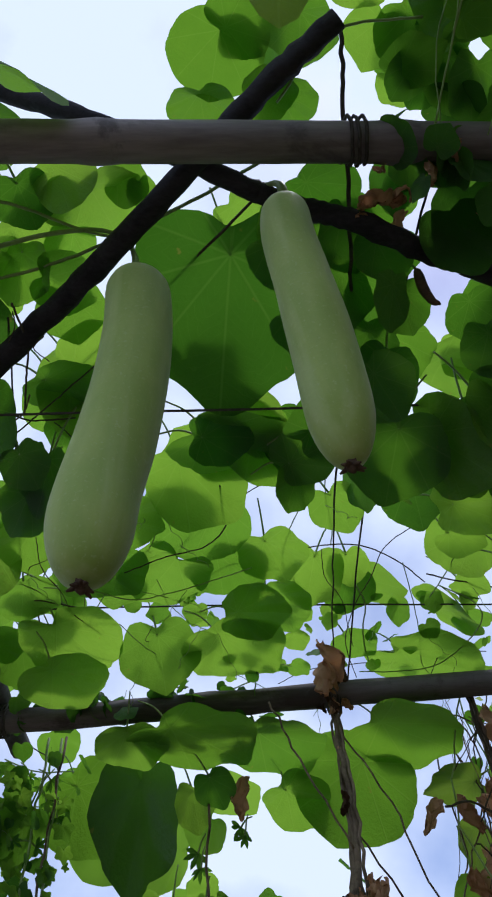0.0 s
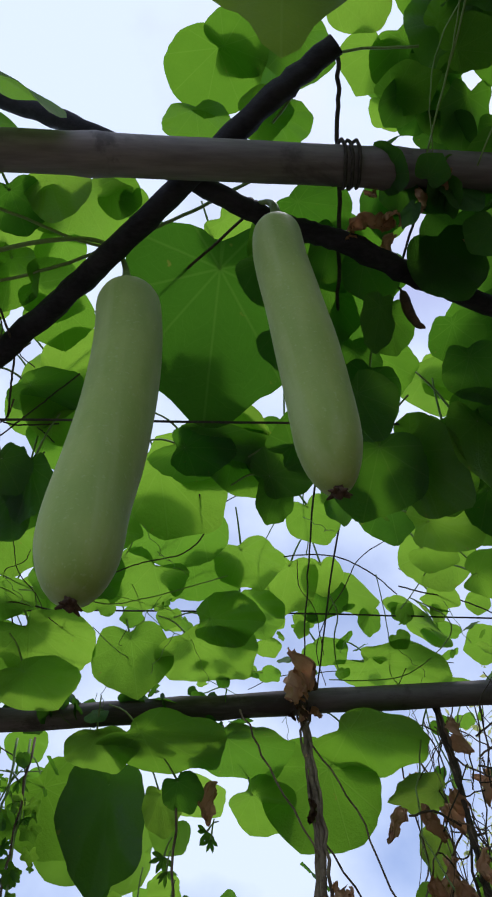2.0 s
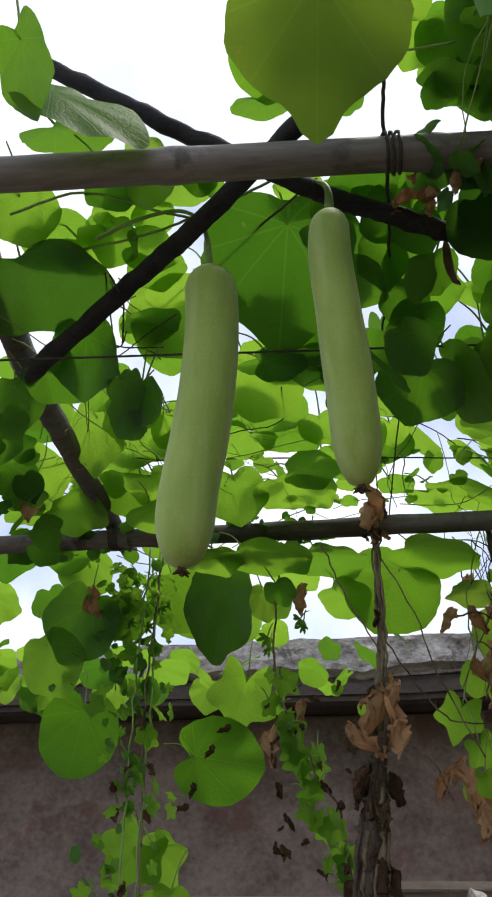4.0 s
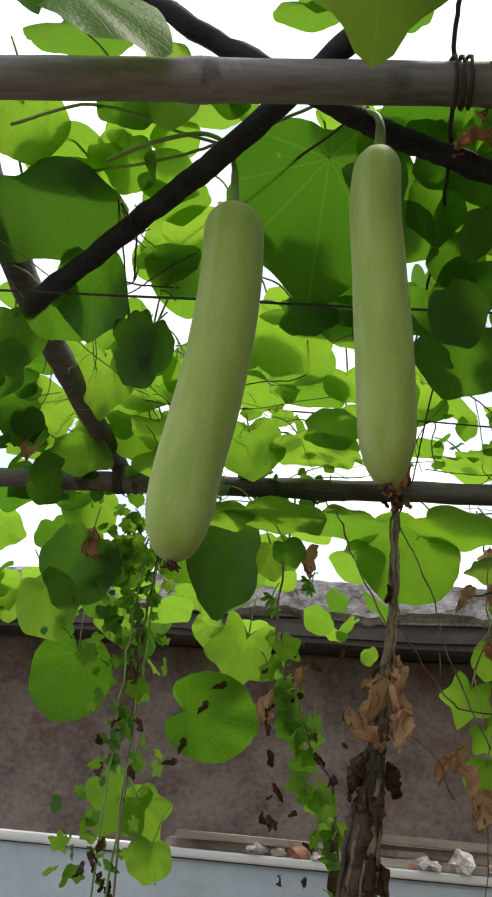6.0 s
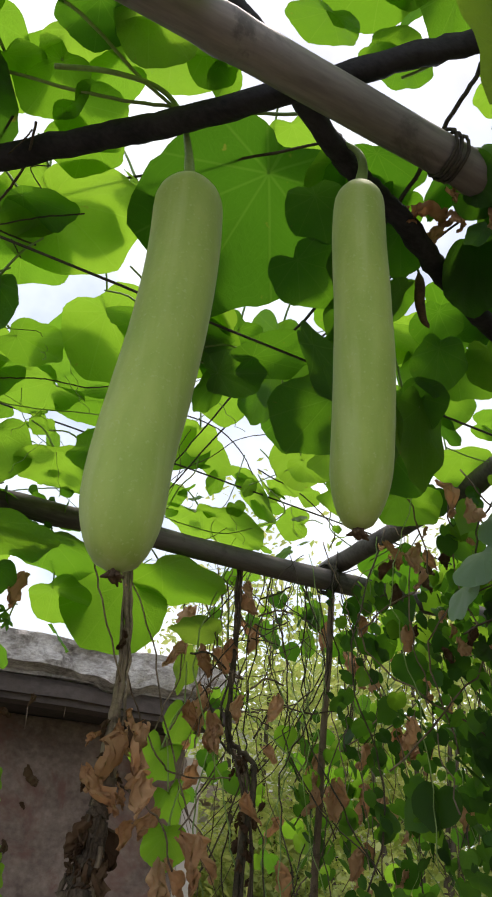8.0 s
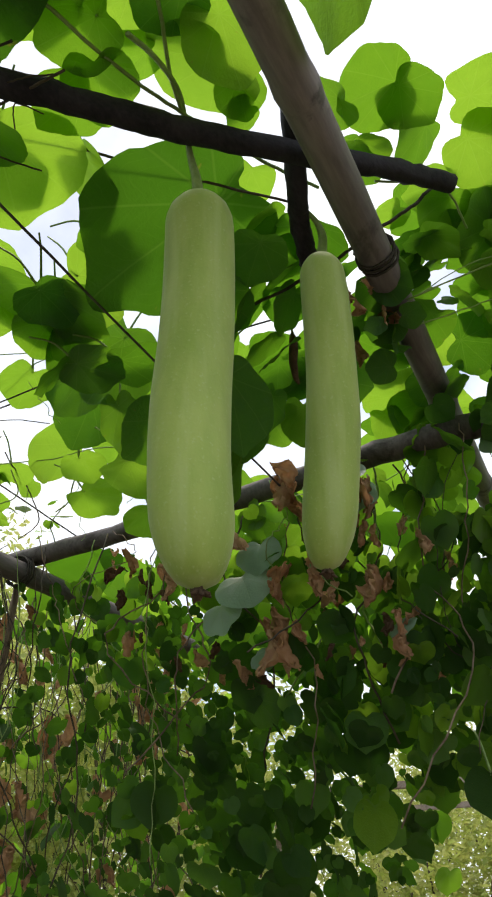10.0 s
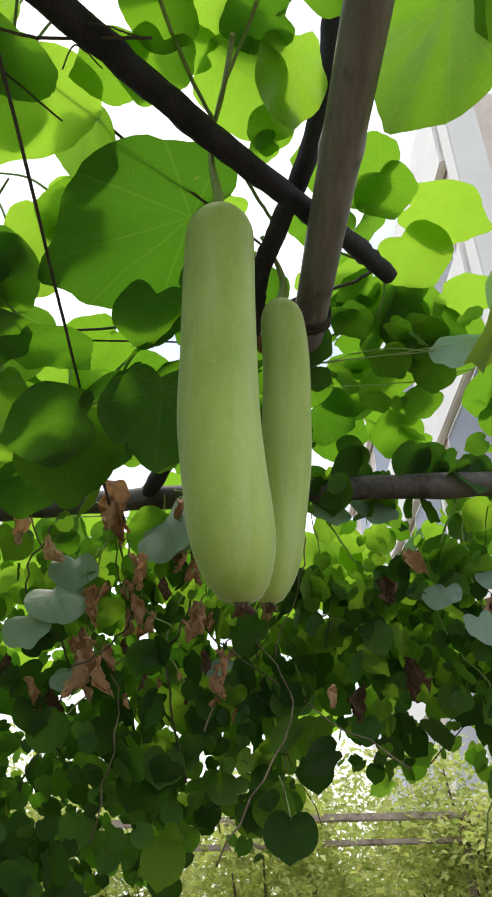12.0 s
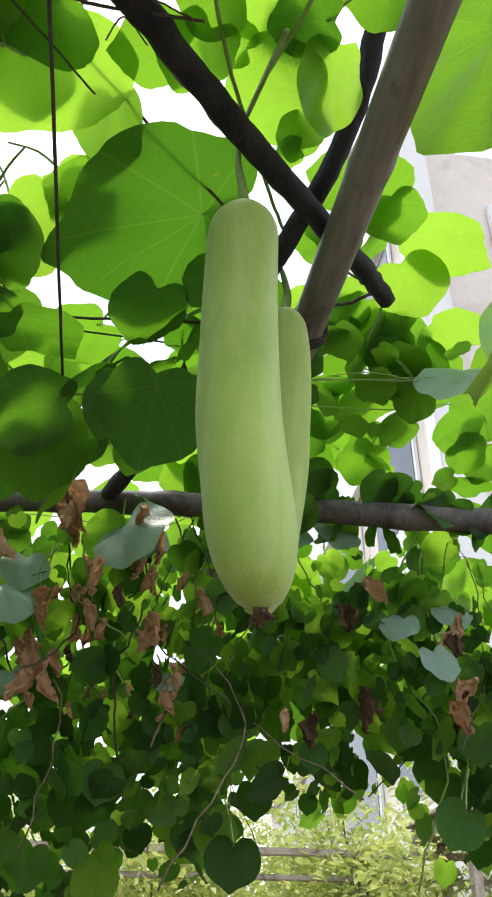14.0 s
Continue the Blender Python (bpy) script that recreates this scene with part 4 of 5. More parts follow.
    hang_leaf(x, y, lr.uniform(2.22, 2.33), r, outward(x, y) + lr.gauss(0, 60), lr.uniform(5, 45), lr.uniform(-90, 90), LEAF_MESHES if x < 0.2 or lr.random() < 0.6 else LEAF_DARK_MESHES, stalk=0.06 if i % 3 == 0 else 0)
# the dense side, some of its leaves in a shade-darkened colour
for i in range(60):
    x, y, r = lr.uniform(0.36, 0.85), lr.uniform(0.36, 0.95), lr.uniform(0.03, 0.06)
    if is_open(x, y, r):
        continue
    hang_leaf(x, y, lr.uniform(2.15, 2.36), r, outward(x, y) + lr.gauss(0, 60), lr.uniform(5, 60), lr.uniform(-90, 90), LEAF_DARK_MESHES if lr.random() < 0.35 else LEAF_MESHES, stalk=0)
for i in range(48):
    x, y, r = lr.uniform(0.26, 0.72), lr.uniform(-0.35, 0.33), lr.uniform(0.03, 0.062)
    if is_open(x, y, r * 0.5) or (x < 0.3 and y < 0.2):
        continue
    hang_leaf(x, y, lr.uniform(2.24, 2.34), r, outward(x, y) + lr.gauss(0, 60), lr.uniform(5, 55), lr.uniform(-90, 90), LEAF_DARK_MESHES if lr.random() < 0.35 else MIDDLE_MESHES, stalk=0.05 if i % 2 else 0)
for i in range(16):
    x, y, r = lr.uniform(-0.5, -0.2), lr.uniform(0.95, 1.5), lr.uniform(0.03, 0.06)
    hang_leaf(x, y, lr.uniform(2.2, 2.3), r, outward(x, y) + lr.gauss(0, 60), lr.uniform(15, 60), lr.uniform(-90, 90), LEAF_MESHES, stalk=0.05 if i % 2 else 0)
# leaves heaped along the side pole, shade put into their dark colours
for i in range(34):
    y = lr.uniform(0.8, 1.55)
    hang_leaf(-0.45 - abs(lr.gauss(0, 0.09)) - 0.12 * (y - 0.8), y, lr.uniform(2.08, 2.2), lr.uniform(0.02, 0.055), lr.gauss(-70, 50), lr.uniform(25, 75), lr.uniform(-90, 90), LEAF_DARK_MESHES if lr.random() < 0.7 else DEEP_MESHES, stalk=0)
# leaves and stems tangled beyond the knotted cords, some leaf colours darkened for shade
for i in range(15):
    x, y = lr.uniform(0.225, 0.42), lr.uniform(0.10, 0.33)
    hang_leaf(x, y, lr.uniform(2.19, 2.25), lr.uniform(0.014, 0.036), lr.uniform(0, 360), lr.uniform(15, 70), lr.uniform(-90, 90), LEAF_DARK_MESHES if lr.random() < 0.3 else MIDDLE_MESHES, stalk=0)
for i in range(4):
    x = lr.uniform(0.24, 0.34)
    p = [(x, lr.uniform(0.33, 0.38), 2.17), (x + lr.gauss(0, 0.015), 0.26, 2.19), (x + lr.gauss(0, 0.03), 0.18, 2.205), (x + lr.gauss(0, 0.04), 0.08, 2.23)]
    part("stem", tubes("stem", [(smooth_line(p, 6, 0, 0.001, lr), lr.uniform(0.0006, 0.0012))], STEM, 5), vine)
# small leaves clinging along the far pole, their shade painted as dark colour
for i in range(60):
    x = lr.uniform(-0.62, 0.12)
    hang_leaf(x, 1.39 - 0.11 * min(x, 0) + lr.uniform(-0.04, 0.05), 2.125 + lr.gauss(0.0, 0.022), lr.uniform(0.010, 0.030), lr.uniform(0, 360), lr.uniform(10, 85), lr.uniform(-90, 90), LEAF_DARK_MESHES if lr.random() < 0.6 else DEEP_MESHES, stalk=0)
# young leaves along the second wire and a web of thin stems round them
for i in range(70):
    x = lr.uniform(-0.15, 0.75)
    y = 1.25 + 0.05 * x + abs(lr.gauss(0, 0.13)) - 0.05
    hang_leaf(x, y, 2.235 - 0.12 * (y - 1.25) + lr.gauss(0, 0.02), lr.uniform(0.010, 0.027), lr.uniform(0, 360), lr.uniform(10, 60), lr.uniform(-90, 90), LEAF_MESHES if lr.random() < 0.85 else MIDDLE_MESHES, stalk=0)
# leaves farther off, joined
far_poses, far_dark = [], []
for i in range(900):
    x, y = lr.uniform(-2.4, 2.4), lr.uniform(-0.9, 3.6)
    near = -0.52 < x < 0.85 and y < 1.72
    if near or is_open(x, y, 0.05) or (y < 0.45 and x < 0.8) or (x < -1.2 and y < 1):
        continue
    if noise.noise(Vector((x * 2.0, y * 2.0, 3.3))) < -0.2 or (y > 2.2 and abs(x) < 1.0 and lr.random() < 0.55):
        continue
    if x > 0.42 and y > 1.72:
        continue
    m = Matrix.Translation((x, y, lr.uniform(2.14, 2.36))) @ pose(0, 0, 0, 0, 0, -outward(x, y) + lr.gauss(0, 50)) @ pose(0, 0, 0, -lr.uniform(15, 70)) @ pose(0, 0, 0, 0, 0, lr.uniform(-90, 90)) @ Matrix.Scale(lr.uniform(0.045, 0.10), 4)
    (far_poses if lr.random() < 0.7 else far_dark).append(m)
tagged(scatter("far_leaves", LEAF_SHAPES, far_poses, LEAF, vine), "more distant green gourd leaves", kind="stuff")
tagged(scatter("far_leaves", LEAF_SHAPES, far_dark, LEAF_DARK, vine), "more distant gourd leaves coloured dark for shade", kind="stuff")


# stems of the overhead vine
def stem(points, r=0.003, mat=STEM, label="", wander=0.0005, parent=None, name="stem"):
    part(name, tubes(name, [(smooth_line(points, 8, 0, wander, lr), r)], mat, 6), parent or vine, label)


stem([(-0.30, 0.56, 2.235), (-0.17, 0.52, 2.225), (-0.085, 0.483, 2.222), (0.01, 0.44, 2.228), (0.09, 0.40, 2.24)], 0.0022)
stem([(-0.36, 0.46, 2.22), (-0.25, 0.44, 2.235), (-0.14, 0.478, 2.228), (-0.084, 0.492, 2.222)], 0.0022)
stem([(-0.17, 0.69, 2.24), (-0.05, 0.575, 2.232), (0.09, 0.43, 2.226)], 0.0018, STEM_DARK)
stem([(0.10, 0.33, 2.225), (0.16, 0.26, 2.235), (0.26, 0.25, 2.25)], 0.0016)
for i in range(40):
    x, y = lr.uniform(-0.5, 0.75), lr.uniform(0.7, 1.75)
    ang = lr.uniform(0, 6.28)
    turn = lr.uniform(-0.35, 0.35)
    p = [Vector((x, y, lr.uniform(2.17, 2.235)))]
    for k in range(lr.randint(3, 7)):
        ang += turn + lr.uniform(-0.4, 0.4)
        q = p[-1] + Vector((math.cos(ang) * 0.075, math.sin(ang) * 0.075, lr.uniform(-0.014, 0.014)))
        if q.y < 0.45 or (q.y < 0.74 and abs(q.x) < 0.25):
            break
        p.append(q)
    if len(p) > 1:
        stem(p, lr.uniform(0.0006, 0.0015), STEM if lr.random() < 0.82 else STEM_DARK, wander=0.0005)


# the web of bare stems by the side pole and at the dark pole's lower end
stem([(-0.409, 0.892, 2.201), (-0.381, 1.007, 2.211), (-0.318, 1.083, 2.201), (-0.231, 1.162, 2.211)], 0.0013, STEM)
stem([(-0.361, 0.926, 2.201), (-0.384, 1.076, 2.211), (-0.309, 1.13, 2.201), (-0.246, 1.204, 2.211)], 0.0011, STEM)
stem([(-0.42, 1.151, 2.201), (-0.357, 1.173, 2.211), (-0.297, 1.166, 2.201), (-0.229, 1.208, 2.211)], 0.0015, STEM_DARK)
stem([(-0.578, 1.183, 2.201), (-0.533, 1.183, 2.211), (-0.481, 1.147, 2.201)], 0.0014, STEM)
stem([(-0.621, 1.331, 2.201), (-0.569, 1.339, 2.211), (-0.502, 1.28, 2.201)], 0.0012, STEM)
stem([(-0.353, 0.917, 2.201), (-0.385, 1.046, 2.211), (-0.427, 1.152, 2.201)], 0.001, STEM_DARK)
stem([(-0.3, 1.185, 2.201), (-0.296, 1.282, 2.211), (-0.297, 1.365, 2.201), (-0.33, 1.532, 2.211)], 0.0012, STEM)
stem([(-0.418, 1.257, 2.201), (-0.41, 1.348, 2.211), (-0.413, 1.451, 2.201)], 0.0009, STEM)
stem([(-0.24, 1.106, 2.201), (-0.229, 1.055, 2.211), (-0.206, 0.927, 2.201)], 0.0012, STEM)
stem([(-0.614, 1.392, 2.201), (-0.549, 1.335, 2.211), (-0.482, 1.245, 2.201), (-0.449, 1.283, 2.211)], 0.0008, STEM_DARK)
stem([(-0.66, 1.462, 2.201), (-0.608, 1.411, 2.211), (-0.533, 1.281, 2.201)], 0.0008, STEM)
stem([(-0.227, 0.546, 2.171), (-0.221, 0.612, 2.181), (-0.229, 0.66, 2.171), (-0.245, 0.727, 2.181)], 0.0016, STEM_DARK)
stem([(-0.138, 0.645, 2.171), (-0.192, 0.7, 2.181), (-0.238, 0.736, 2.171), (-0.273, 0.771, 2.181)], 0.0011, STEM_DARK)
stem([(-0.196, 0.596, 2.171), (-0.214, 0.62, 2.181), (-0.195, 0.635, 2.171)], 0.0008, STEM_DARK)
stem([(-0.265, 0.716, 2.171), (-0.238, 0.741, 2.181), (-0.174, 0.731, 2.171)], 0.0013, STEM_DARK)
stem([(-0.274, 0.779, 2.171), (-0.269, 0.75, 2.181), (-0.243, 0.719, 2.171), (-0.232, 0.696, 2.181)], 0.0012, STRAW)
stem([(-0.204, 0.738, 2.171), (-0.195, 0.761, 2.181), (-0.184, 0.766, 2.171)], 0.0009, STEM_DARK)
stem([(-0.242, 0.605, 2.171), (-0.232, 0.586, 2.181), (-0.228, 0.558, 2.171)], 0.0009, STEM_DARK)

# dead twigs caught in the canopy
for i in range(14):
    p = Vector((lr.uniform(-0.42, -0.1), lr.uniform(0.78, 1.3), lr.uniform(2.18, 2.25)))
    a = lr.uniform(0, 6.28)
    d = Vector((math.cos(a), math.sin(a), lr.uniform(-0.5, 0.3))) * lr.uniform(0.04, 0.09)
    k = Vector((lr.gauss(0, 1), lr.gauss(0, 1), lr.gauss(0, 1))) * 0.012
    stem([p, p + d * 0.4 + k * 0.4, p + d * 0.7 - k * 0.4, p + d], lr.uniform(0.0005, 0.0009), STEM_DARK, name="twig")


def tendril(x, y, z, seed):
    """A thin curled tendril."""
    q = random.Random(seed)
    p, a, r = [], q.uniform(0, 6), q.uniform(0.002, 0.007)
    for i in range(40):
        t = i / 39
        a += 0.42
        p.append(Vector((x + math.cos(a) * r * t + 0.05 * t * math.cos(seed), y + math.sin(a) * r * t + 0.05 * t * math.sin(seed), z - 0.07 * t)))
    part("tendril", tubes("tendril", [(p, 0.0006)], STEM, 4), vine)


for i in range(30):
    tendril(lr.uniform(-0.45, 0.6), lr.uniform(0.9, 1.6), lr.uniform(2.17, 2.22), i)


def wire(points, r, label, mat=ROPE, wander=0.0006):
    ob = new("wire", tubes("wire", [(smooth_line(points, 14, 0, wander, lr), r)], mat, 6))
    tagged(ob, label, "wire", "wires and cords of the trellis")


wire([(-1.5, 0.67, 2.125), (-0.3, 0.676, 2.115), (0.4, 0.684, 2.112), (1.2, 0.69, 2.12)], 0.0019, "thin dark wire strung across the trellis")
wire([(-1.5, 1.20, 2.215), (-0.3, 1.225, 2.228), (0.5, 1.268, 2.226), (1.3, 1.30, 2.2)], 0.0017, "thin dark wire strung across the trellis")
wire([(0.173, 0.262, 2.262), (0.177, 0.345, 2.224), (0.196, 0.55, 2.185), (0.203, 0.95, 2.178), (0.232, 1.37, 2.185), (0.235, 1.50, 2.185)], [0.0026 - 0.0012 * min(1, max(0, (i - 24) / 20)) for i in range(71)], "dark knotted cord tied between the poles", wander=0.0016)
wire([(0.27, 1.52, 2.18), (0.26, 1.0, 2.215), (0.28, 0.5, 2.22), (0.30, 0.38, 2.215)], 0.0016, "thin cord tied between the poles")
wire([(-0.32, 1.56, 2.18), (-0.3, 1.0, 2.22), (-0.25, 0.6, 2.225)], 0.0015, "thin cord tied between the poles")


# ---- dry vine trunk ----
def dead_vine():
    """A withered vine wound up to the pole, hung with shrivelled leaves."""
    v = tagged(new("withered_vine"), "withered brown vine trunk hung with dead leaves, tied to a pole", "vine")
    r = random.Random(5)
    way = [(0.15, 1.16, -0.02), (0.13, 1.14, 0.7), (0.135, 1.15, 1.15), (0.15, 1.17, 1.42), (0.185, 1.20, 1.62), (0.212, 1.28, 1.85), (0.222, 1.362, 2.06), (0.222, 1.368, 2.15)]
    core = smooth_line([(0.15, 1.165, -0.02), (0.132, 1.145, 0.7), (0.137, 1.155, 1.15), (0.15, 1.17, 1.40), (0.165, 1.18, 1.52), (0.185, 1.20, 1.62)], 12, 0, 0.002, r)
    part("trunk_base", mesh("trunk_base", *tube_data(core, [0.036 - 0.024 * max(0, (i - 20) / 40) for i in range(61)], 16, 0.55), SHAGGY), v, "shaggy dark brown trunk")
    for k in range(34):
        a, w = r.uniform(0, 6.28), r.uniform(0.9, 1.25)
        j0 = r.randint(24, 50)
        strip = [core[j] + Vector((math.cos(a + 0.04 * j), math.sin(a + 0.04 * j), 0)) * (0.036 - 0.024 * max(0, (j - 20) / 40)) * w for j in range(j0, min(60, j0 + r.randint(5, 10)))]
        if len(strip) > 2:
            part("bark_strip", tubes("bark_strip", [(strip, r.uniform(0.002, 0.0045))], SHAGGY if k % 3 else STRAW, 5, 0.3), v)
    for k in range(6):
        off = [(p[0] + r.uniform(-1, 1) * w, p[1] + r.uniform(-1, 1) * w, p[2]) for p, w in zip(way, (0.02, 0.02, 0.02, 0.02, 0.015, 0.011, 0.010, 0.009))]
        n = 7 * 9 + 1
        rad = [(0.0062 if k < 2 else 0.0032) * (1.35 - 0.75 * i / n) for i in range(n)]
        part("trunk", mesh("trunk", *tube_data(smooth_line(off, 9, 0, 0.003, r), rad, 8, 0.3), STRAW), v)
    for i in range(190):
        t = r.random() ** 0.8
        k = t * (len(way) - 1)
        j = min(int(k), len(way) - 2)
        p = Vector(way[j]).lerp(Vector(way[j + 1]), k - j)
        if p.z < 1.0 or (p.z > 1.72 and r.random() < 0.8):
            continue
        s = r.uniform(0.012, 0.028) * (1.15 if p.z < 1.55 else 0.7)
        m = Matrix.Translation(p + Vector((r.uniform(-0.024, 0.024), r.uniform(-0.03, 0.02), 0.02))) @ pose(0, 0, 0, r.uniform(-35, 35), r.uniform(-35, 35), r.uniform(0, 360)) @ Matrix.Scale(s, 4)
        part("dry_leaf", r.choice(DRY_MESHES if r.random() < (0.2 if p.z < 1.5 else 0.5) else DARK_DRY), v, "", m)
    for x, y, z, s, a in ((0.215, 1.15, 1.70, 0.048, 10), (0.18, 1.16, 1.68, 0.045, -15), (0.225, 1.14, 1.62, 0.034, 25), (0.213, 1.325, 2.20, 0.052, 5), (0.216, 1.335, 2.16, 0.04, -12), (0.12, 1.12, 1.62, 0.04, -30)):
        part("dry_leaf", r.choice(DRY_MESHES), v, "crumpled tan dead leaf", Matrix.Translation((x, y, z)) @ pose(0, 0, 0, a, -a, r.uniform(0, 360)) @ Matrix.Scale(s, 4))
    for q in (((0.21, 1.28, 1.82), (0.30, 1.32, 1.70), (0.36, 1.33, 1.66), (0.50, 1.40, 1.68)), ((0.20, 1.25, 1.78), (0.13, 1.2, 1.90), (0.09, 1.2, 2.0)),
              ((0.225, 1.40, 2.06), (0.29, 1.36, 1.9), (0.33, 1.34, 1.74), (0.40, 1.36, 1.60)), ((0.19, 1.2, 1.62), (0.26, 1.17, 1.57), (0.30, 1.18, 1.50))):
        part("twig", tubes("twig", [(smooth_line(q, 6, 0, 0.003, r), 0.0016)], STRAW, 6), v)


DARK_DRY_MAT = leaf_material("dark_dry_leaf", (0.05, 0.03, 0.02), (0.13, 0.08, 0.05), (0.06, 0.03, 0.015), (0.14, 0.08, 0.04), veins=False, gloss=0.05, thin=0.15)
DARK_DRY = [mesh("dry_leaf", *s, DARK_DRY_MAT) for s in DRY_SHAPES]
dead_vine()


def dead_vine_thin():
    """A thinner withered vine in dark strands with a tangle of twigs under the pole."""
    v = tagged(new("withered_vine"), "thin dark withered vine with a tangle of twigs under the pole", "vine")
    r = random.Random(8)
    way = [(0.56, 1.44, -0.02), (0.555, 1.44, 0.8), (0.56, 1.44, 1.48), (0.548, 1.44, 1.70), (0.512, 1.45, 1.77), (0.500, 1.42, 1.95), (0.485, 1.39, 2.11)]
    for k in range(5):
        off = [(p[0] + r.uniform(-1, 1) * w, p[1] + r.uniform(-1, 1) * w, p[2]) for p, w in zip(way, (0.03, 0.03, 0.022, 0.02, 0.016, 0.012, 0.008))]
        rad = [(0.006 if k < 2 else 0.003) * (1.3 - 0.012 * i) for i in range(55)]
        part("trunk", mesh("trunk", *tube_data(smooth_line(off, 9, 0, 0.003, r), rad, 7, 0.3), STEM_DARK if k % 2 == 0 else STRAW), v)
    for k in range(42):
        p = Vector((0.50 + r.gauss(0.03, 0.05), 1.45 + r.uniform(-0.04, 0.05), r.uniform(1.78, 2.12)))
        d = Vector((r.gauss(0.3, 1), r.gauss(0, 0.5), r.gauss(0, 0.6))).normalized() * r.uniform(0.05, 0.14)
        q = [p, p + d * 0.5 + Vector((0, 0, r.uniform(-0.02, 0.02))), p + d]
        part("twig", tubes("twig", [(smooth_line(q, 4, 0, 0.002, r), r.uniform(0.0008, 0.0024))], STEM_DARK if r.random() < 0.6 else STRAW, 5), v)
    for x, z, s in ((0.455, 1.76, 0.036), (0.47, 1.75, 0.03), (0.43, 1.90, 0.034), (0.47, 1.91, 0.03), (0.485, 1.93, 0.028), (0.39, 1.90, 0.03), (0.37, 1.58, 0.03), (0.40, 1.50, 0.032)):
        part("dry_leaf", r.choice(DRY_MESHES), v, "crumpled tan dead leaf", Matrix.Translation((x, 1.43 + r.uniform(-0.02, 0.02), z + s)) @ pose(0, 0, 0, r.uniform(-40, 40), r.uniform(-40, 40), r.uniform(0, 360)) @ Matrix.Scale(s, 4))
    for i in range(40):
        z = r.uniform(1.2, 1.75)
        part("dry_leaf", r.choice(DARK_DRY), v, "", Matrix.Translation((0.556 + r.gauss(0, 0.016), 1.44 + r.uniform(-0.025, 0.02), z)) @ pose(0, 0, 0, r.uniform(-40, 40), r.uniform(-40, 40), r.uniform(0, 360)) @ Matrix.Scale(r.uniform(0.008, 0.02), 4))


dead_vine_thin()

# ---- what hangs below the far pole ----
hv = tagged(new("hanging_vine"), "green vine hanging from the far pole before the wall", "vine")
hang_leaf(-0.519, 1.70, 1.727, 0.112, 0, 80, 12, ROUND_MESHES[:1], hv)
hang_leaf(-0.108, 1.70, 1.812, 0.088, 10, 75, 20, LOBED_MESHES, hv)
hang_leaf(-0.174, 1.71, 1.656, 0.118, -8, 82, -82, ROUND_MESHES[1:], hv)
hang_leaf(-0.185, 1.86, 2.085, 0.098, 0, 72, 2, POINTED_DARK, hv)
# dark dead-leaf scraps added before the round leaf to make its dark spots
for dx, dz, a in ((-0.005, 0.03, 30), (-0.05, -0.055, 10), (0.035, 0.075, 60), (-0.062, -0.105, 70)):
    part("dry_leaf", DARK_DRY[0], hv, "", Matrix.Translation((-0.174 + dx, 1.685, 1.656 + dz)) @ pose(0, 0, 0, 0, a, 0) @ Matrix.Scale(0.017, 4))
hang_leaf(-0.36, 1.70, 1.46, 0.075, 15, 78, 30, LOBED_MESHES, hv)
hang_leaf(-0.30, 1.69, 1.44, 0.06, -10, 70, -30, LOBED_MESHES, hv)
hang_leaf(-0.276, 1.70, 1.348, 0.052, 5, 72, 10, LEAF_MESHES, hv)
hang_leaf(-0.49, 1.52, 1.95, 0.10, 0, 70, 25, LEAF_DARK_MESHES, hv)
hang_leaf(-0.56, 1.55, 1.86, 0.085, 10, 72, -20, LEAF_MESHES, hv)
hang_leaf(-0.38, 1.54, 1.97, 0.07, -10, 66, 40, LEAF_MESHES, hv)
hang_leaf(0.39, 1.52, 1.715, 0.052, 10, 66, 20, LOBED_MESHES, hv)
hang_leaf(0.43, 1.52, 1.64, 0.042, -10, 70, -30, LOBED_MESHES, hv)
hang_leaf(0.42, 1.50, 1.56, 0.045, 10, 75, 0, LEAF_MESHES, hv)
hang_leaf(0.44, 1.53, 1.80, 0.045, 5, 70, 10, LEAF_MESHES, hv)
hr = random.Random(12)
for x, y, z, s in ((-0.046, 1.550, 1.899, 0.030), (-0.036, 1.550, 1.874, 0.026), (0.034, 1.550, 1.945, 0.028), (0.044, 1.550, 1.929, 0.022), (-0.315, 1.550, 2.056, 0.026), (-0.341, 1.550, 2.043, 0.020), (-0.301, 1.550, 1.980, 0.024), (-0.326, 1.550, 1.940, 0.022), (-0.395, 1.550, 2.041, 0.024), (-0.369, 1.550, 2.006, 0.024), (-0.394, 1.550, 1.975, 0.026), (-0.373, 1.550, 1.948, 0.020), (-0.356, 1.550, 2.072, 0.020), (-0.364, 1.550, 2.037, 0.018), (-0.321, 1.550, 2.014, 0.020), (-0.395, 1.550, 2.007, 0.020), (-0.346, 1.550, 1.962, 0.024)):
    hang_leaf(x, y, z, s, hr.uniform(-60, 60), hr.uniform(40, 80), hr.uniform(-90, 90), PALM_MESHES, hv, 0.03)
for i in range(34):
    t = i / 33
    x, z = -0.02 + 0.17 * t + hr.uniform(-0.03, 0.03), 1.80 - 0.5 * t + hr.uniform(-0.03, 0.03)
    hang_leaf(x, 1.50 + hr.uniform(-0.02, 0.03), z, hr.uniform(0.016, 0.034), hr.uniform(-60, 60), hr.uniform(50, 85), hr.uniform(-90, 90), LOBED_MESHES, hv, 0.03)
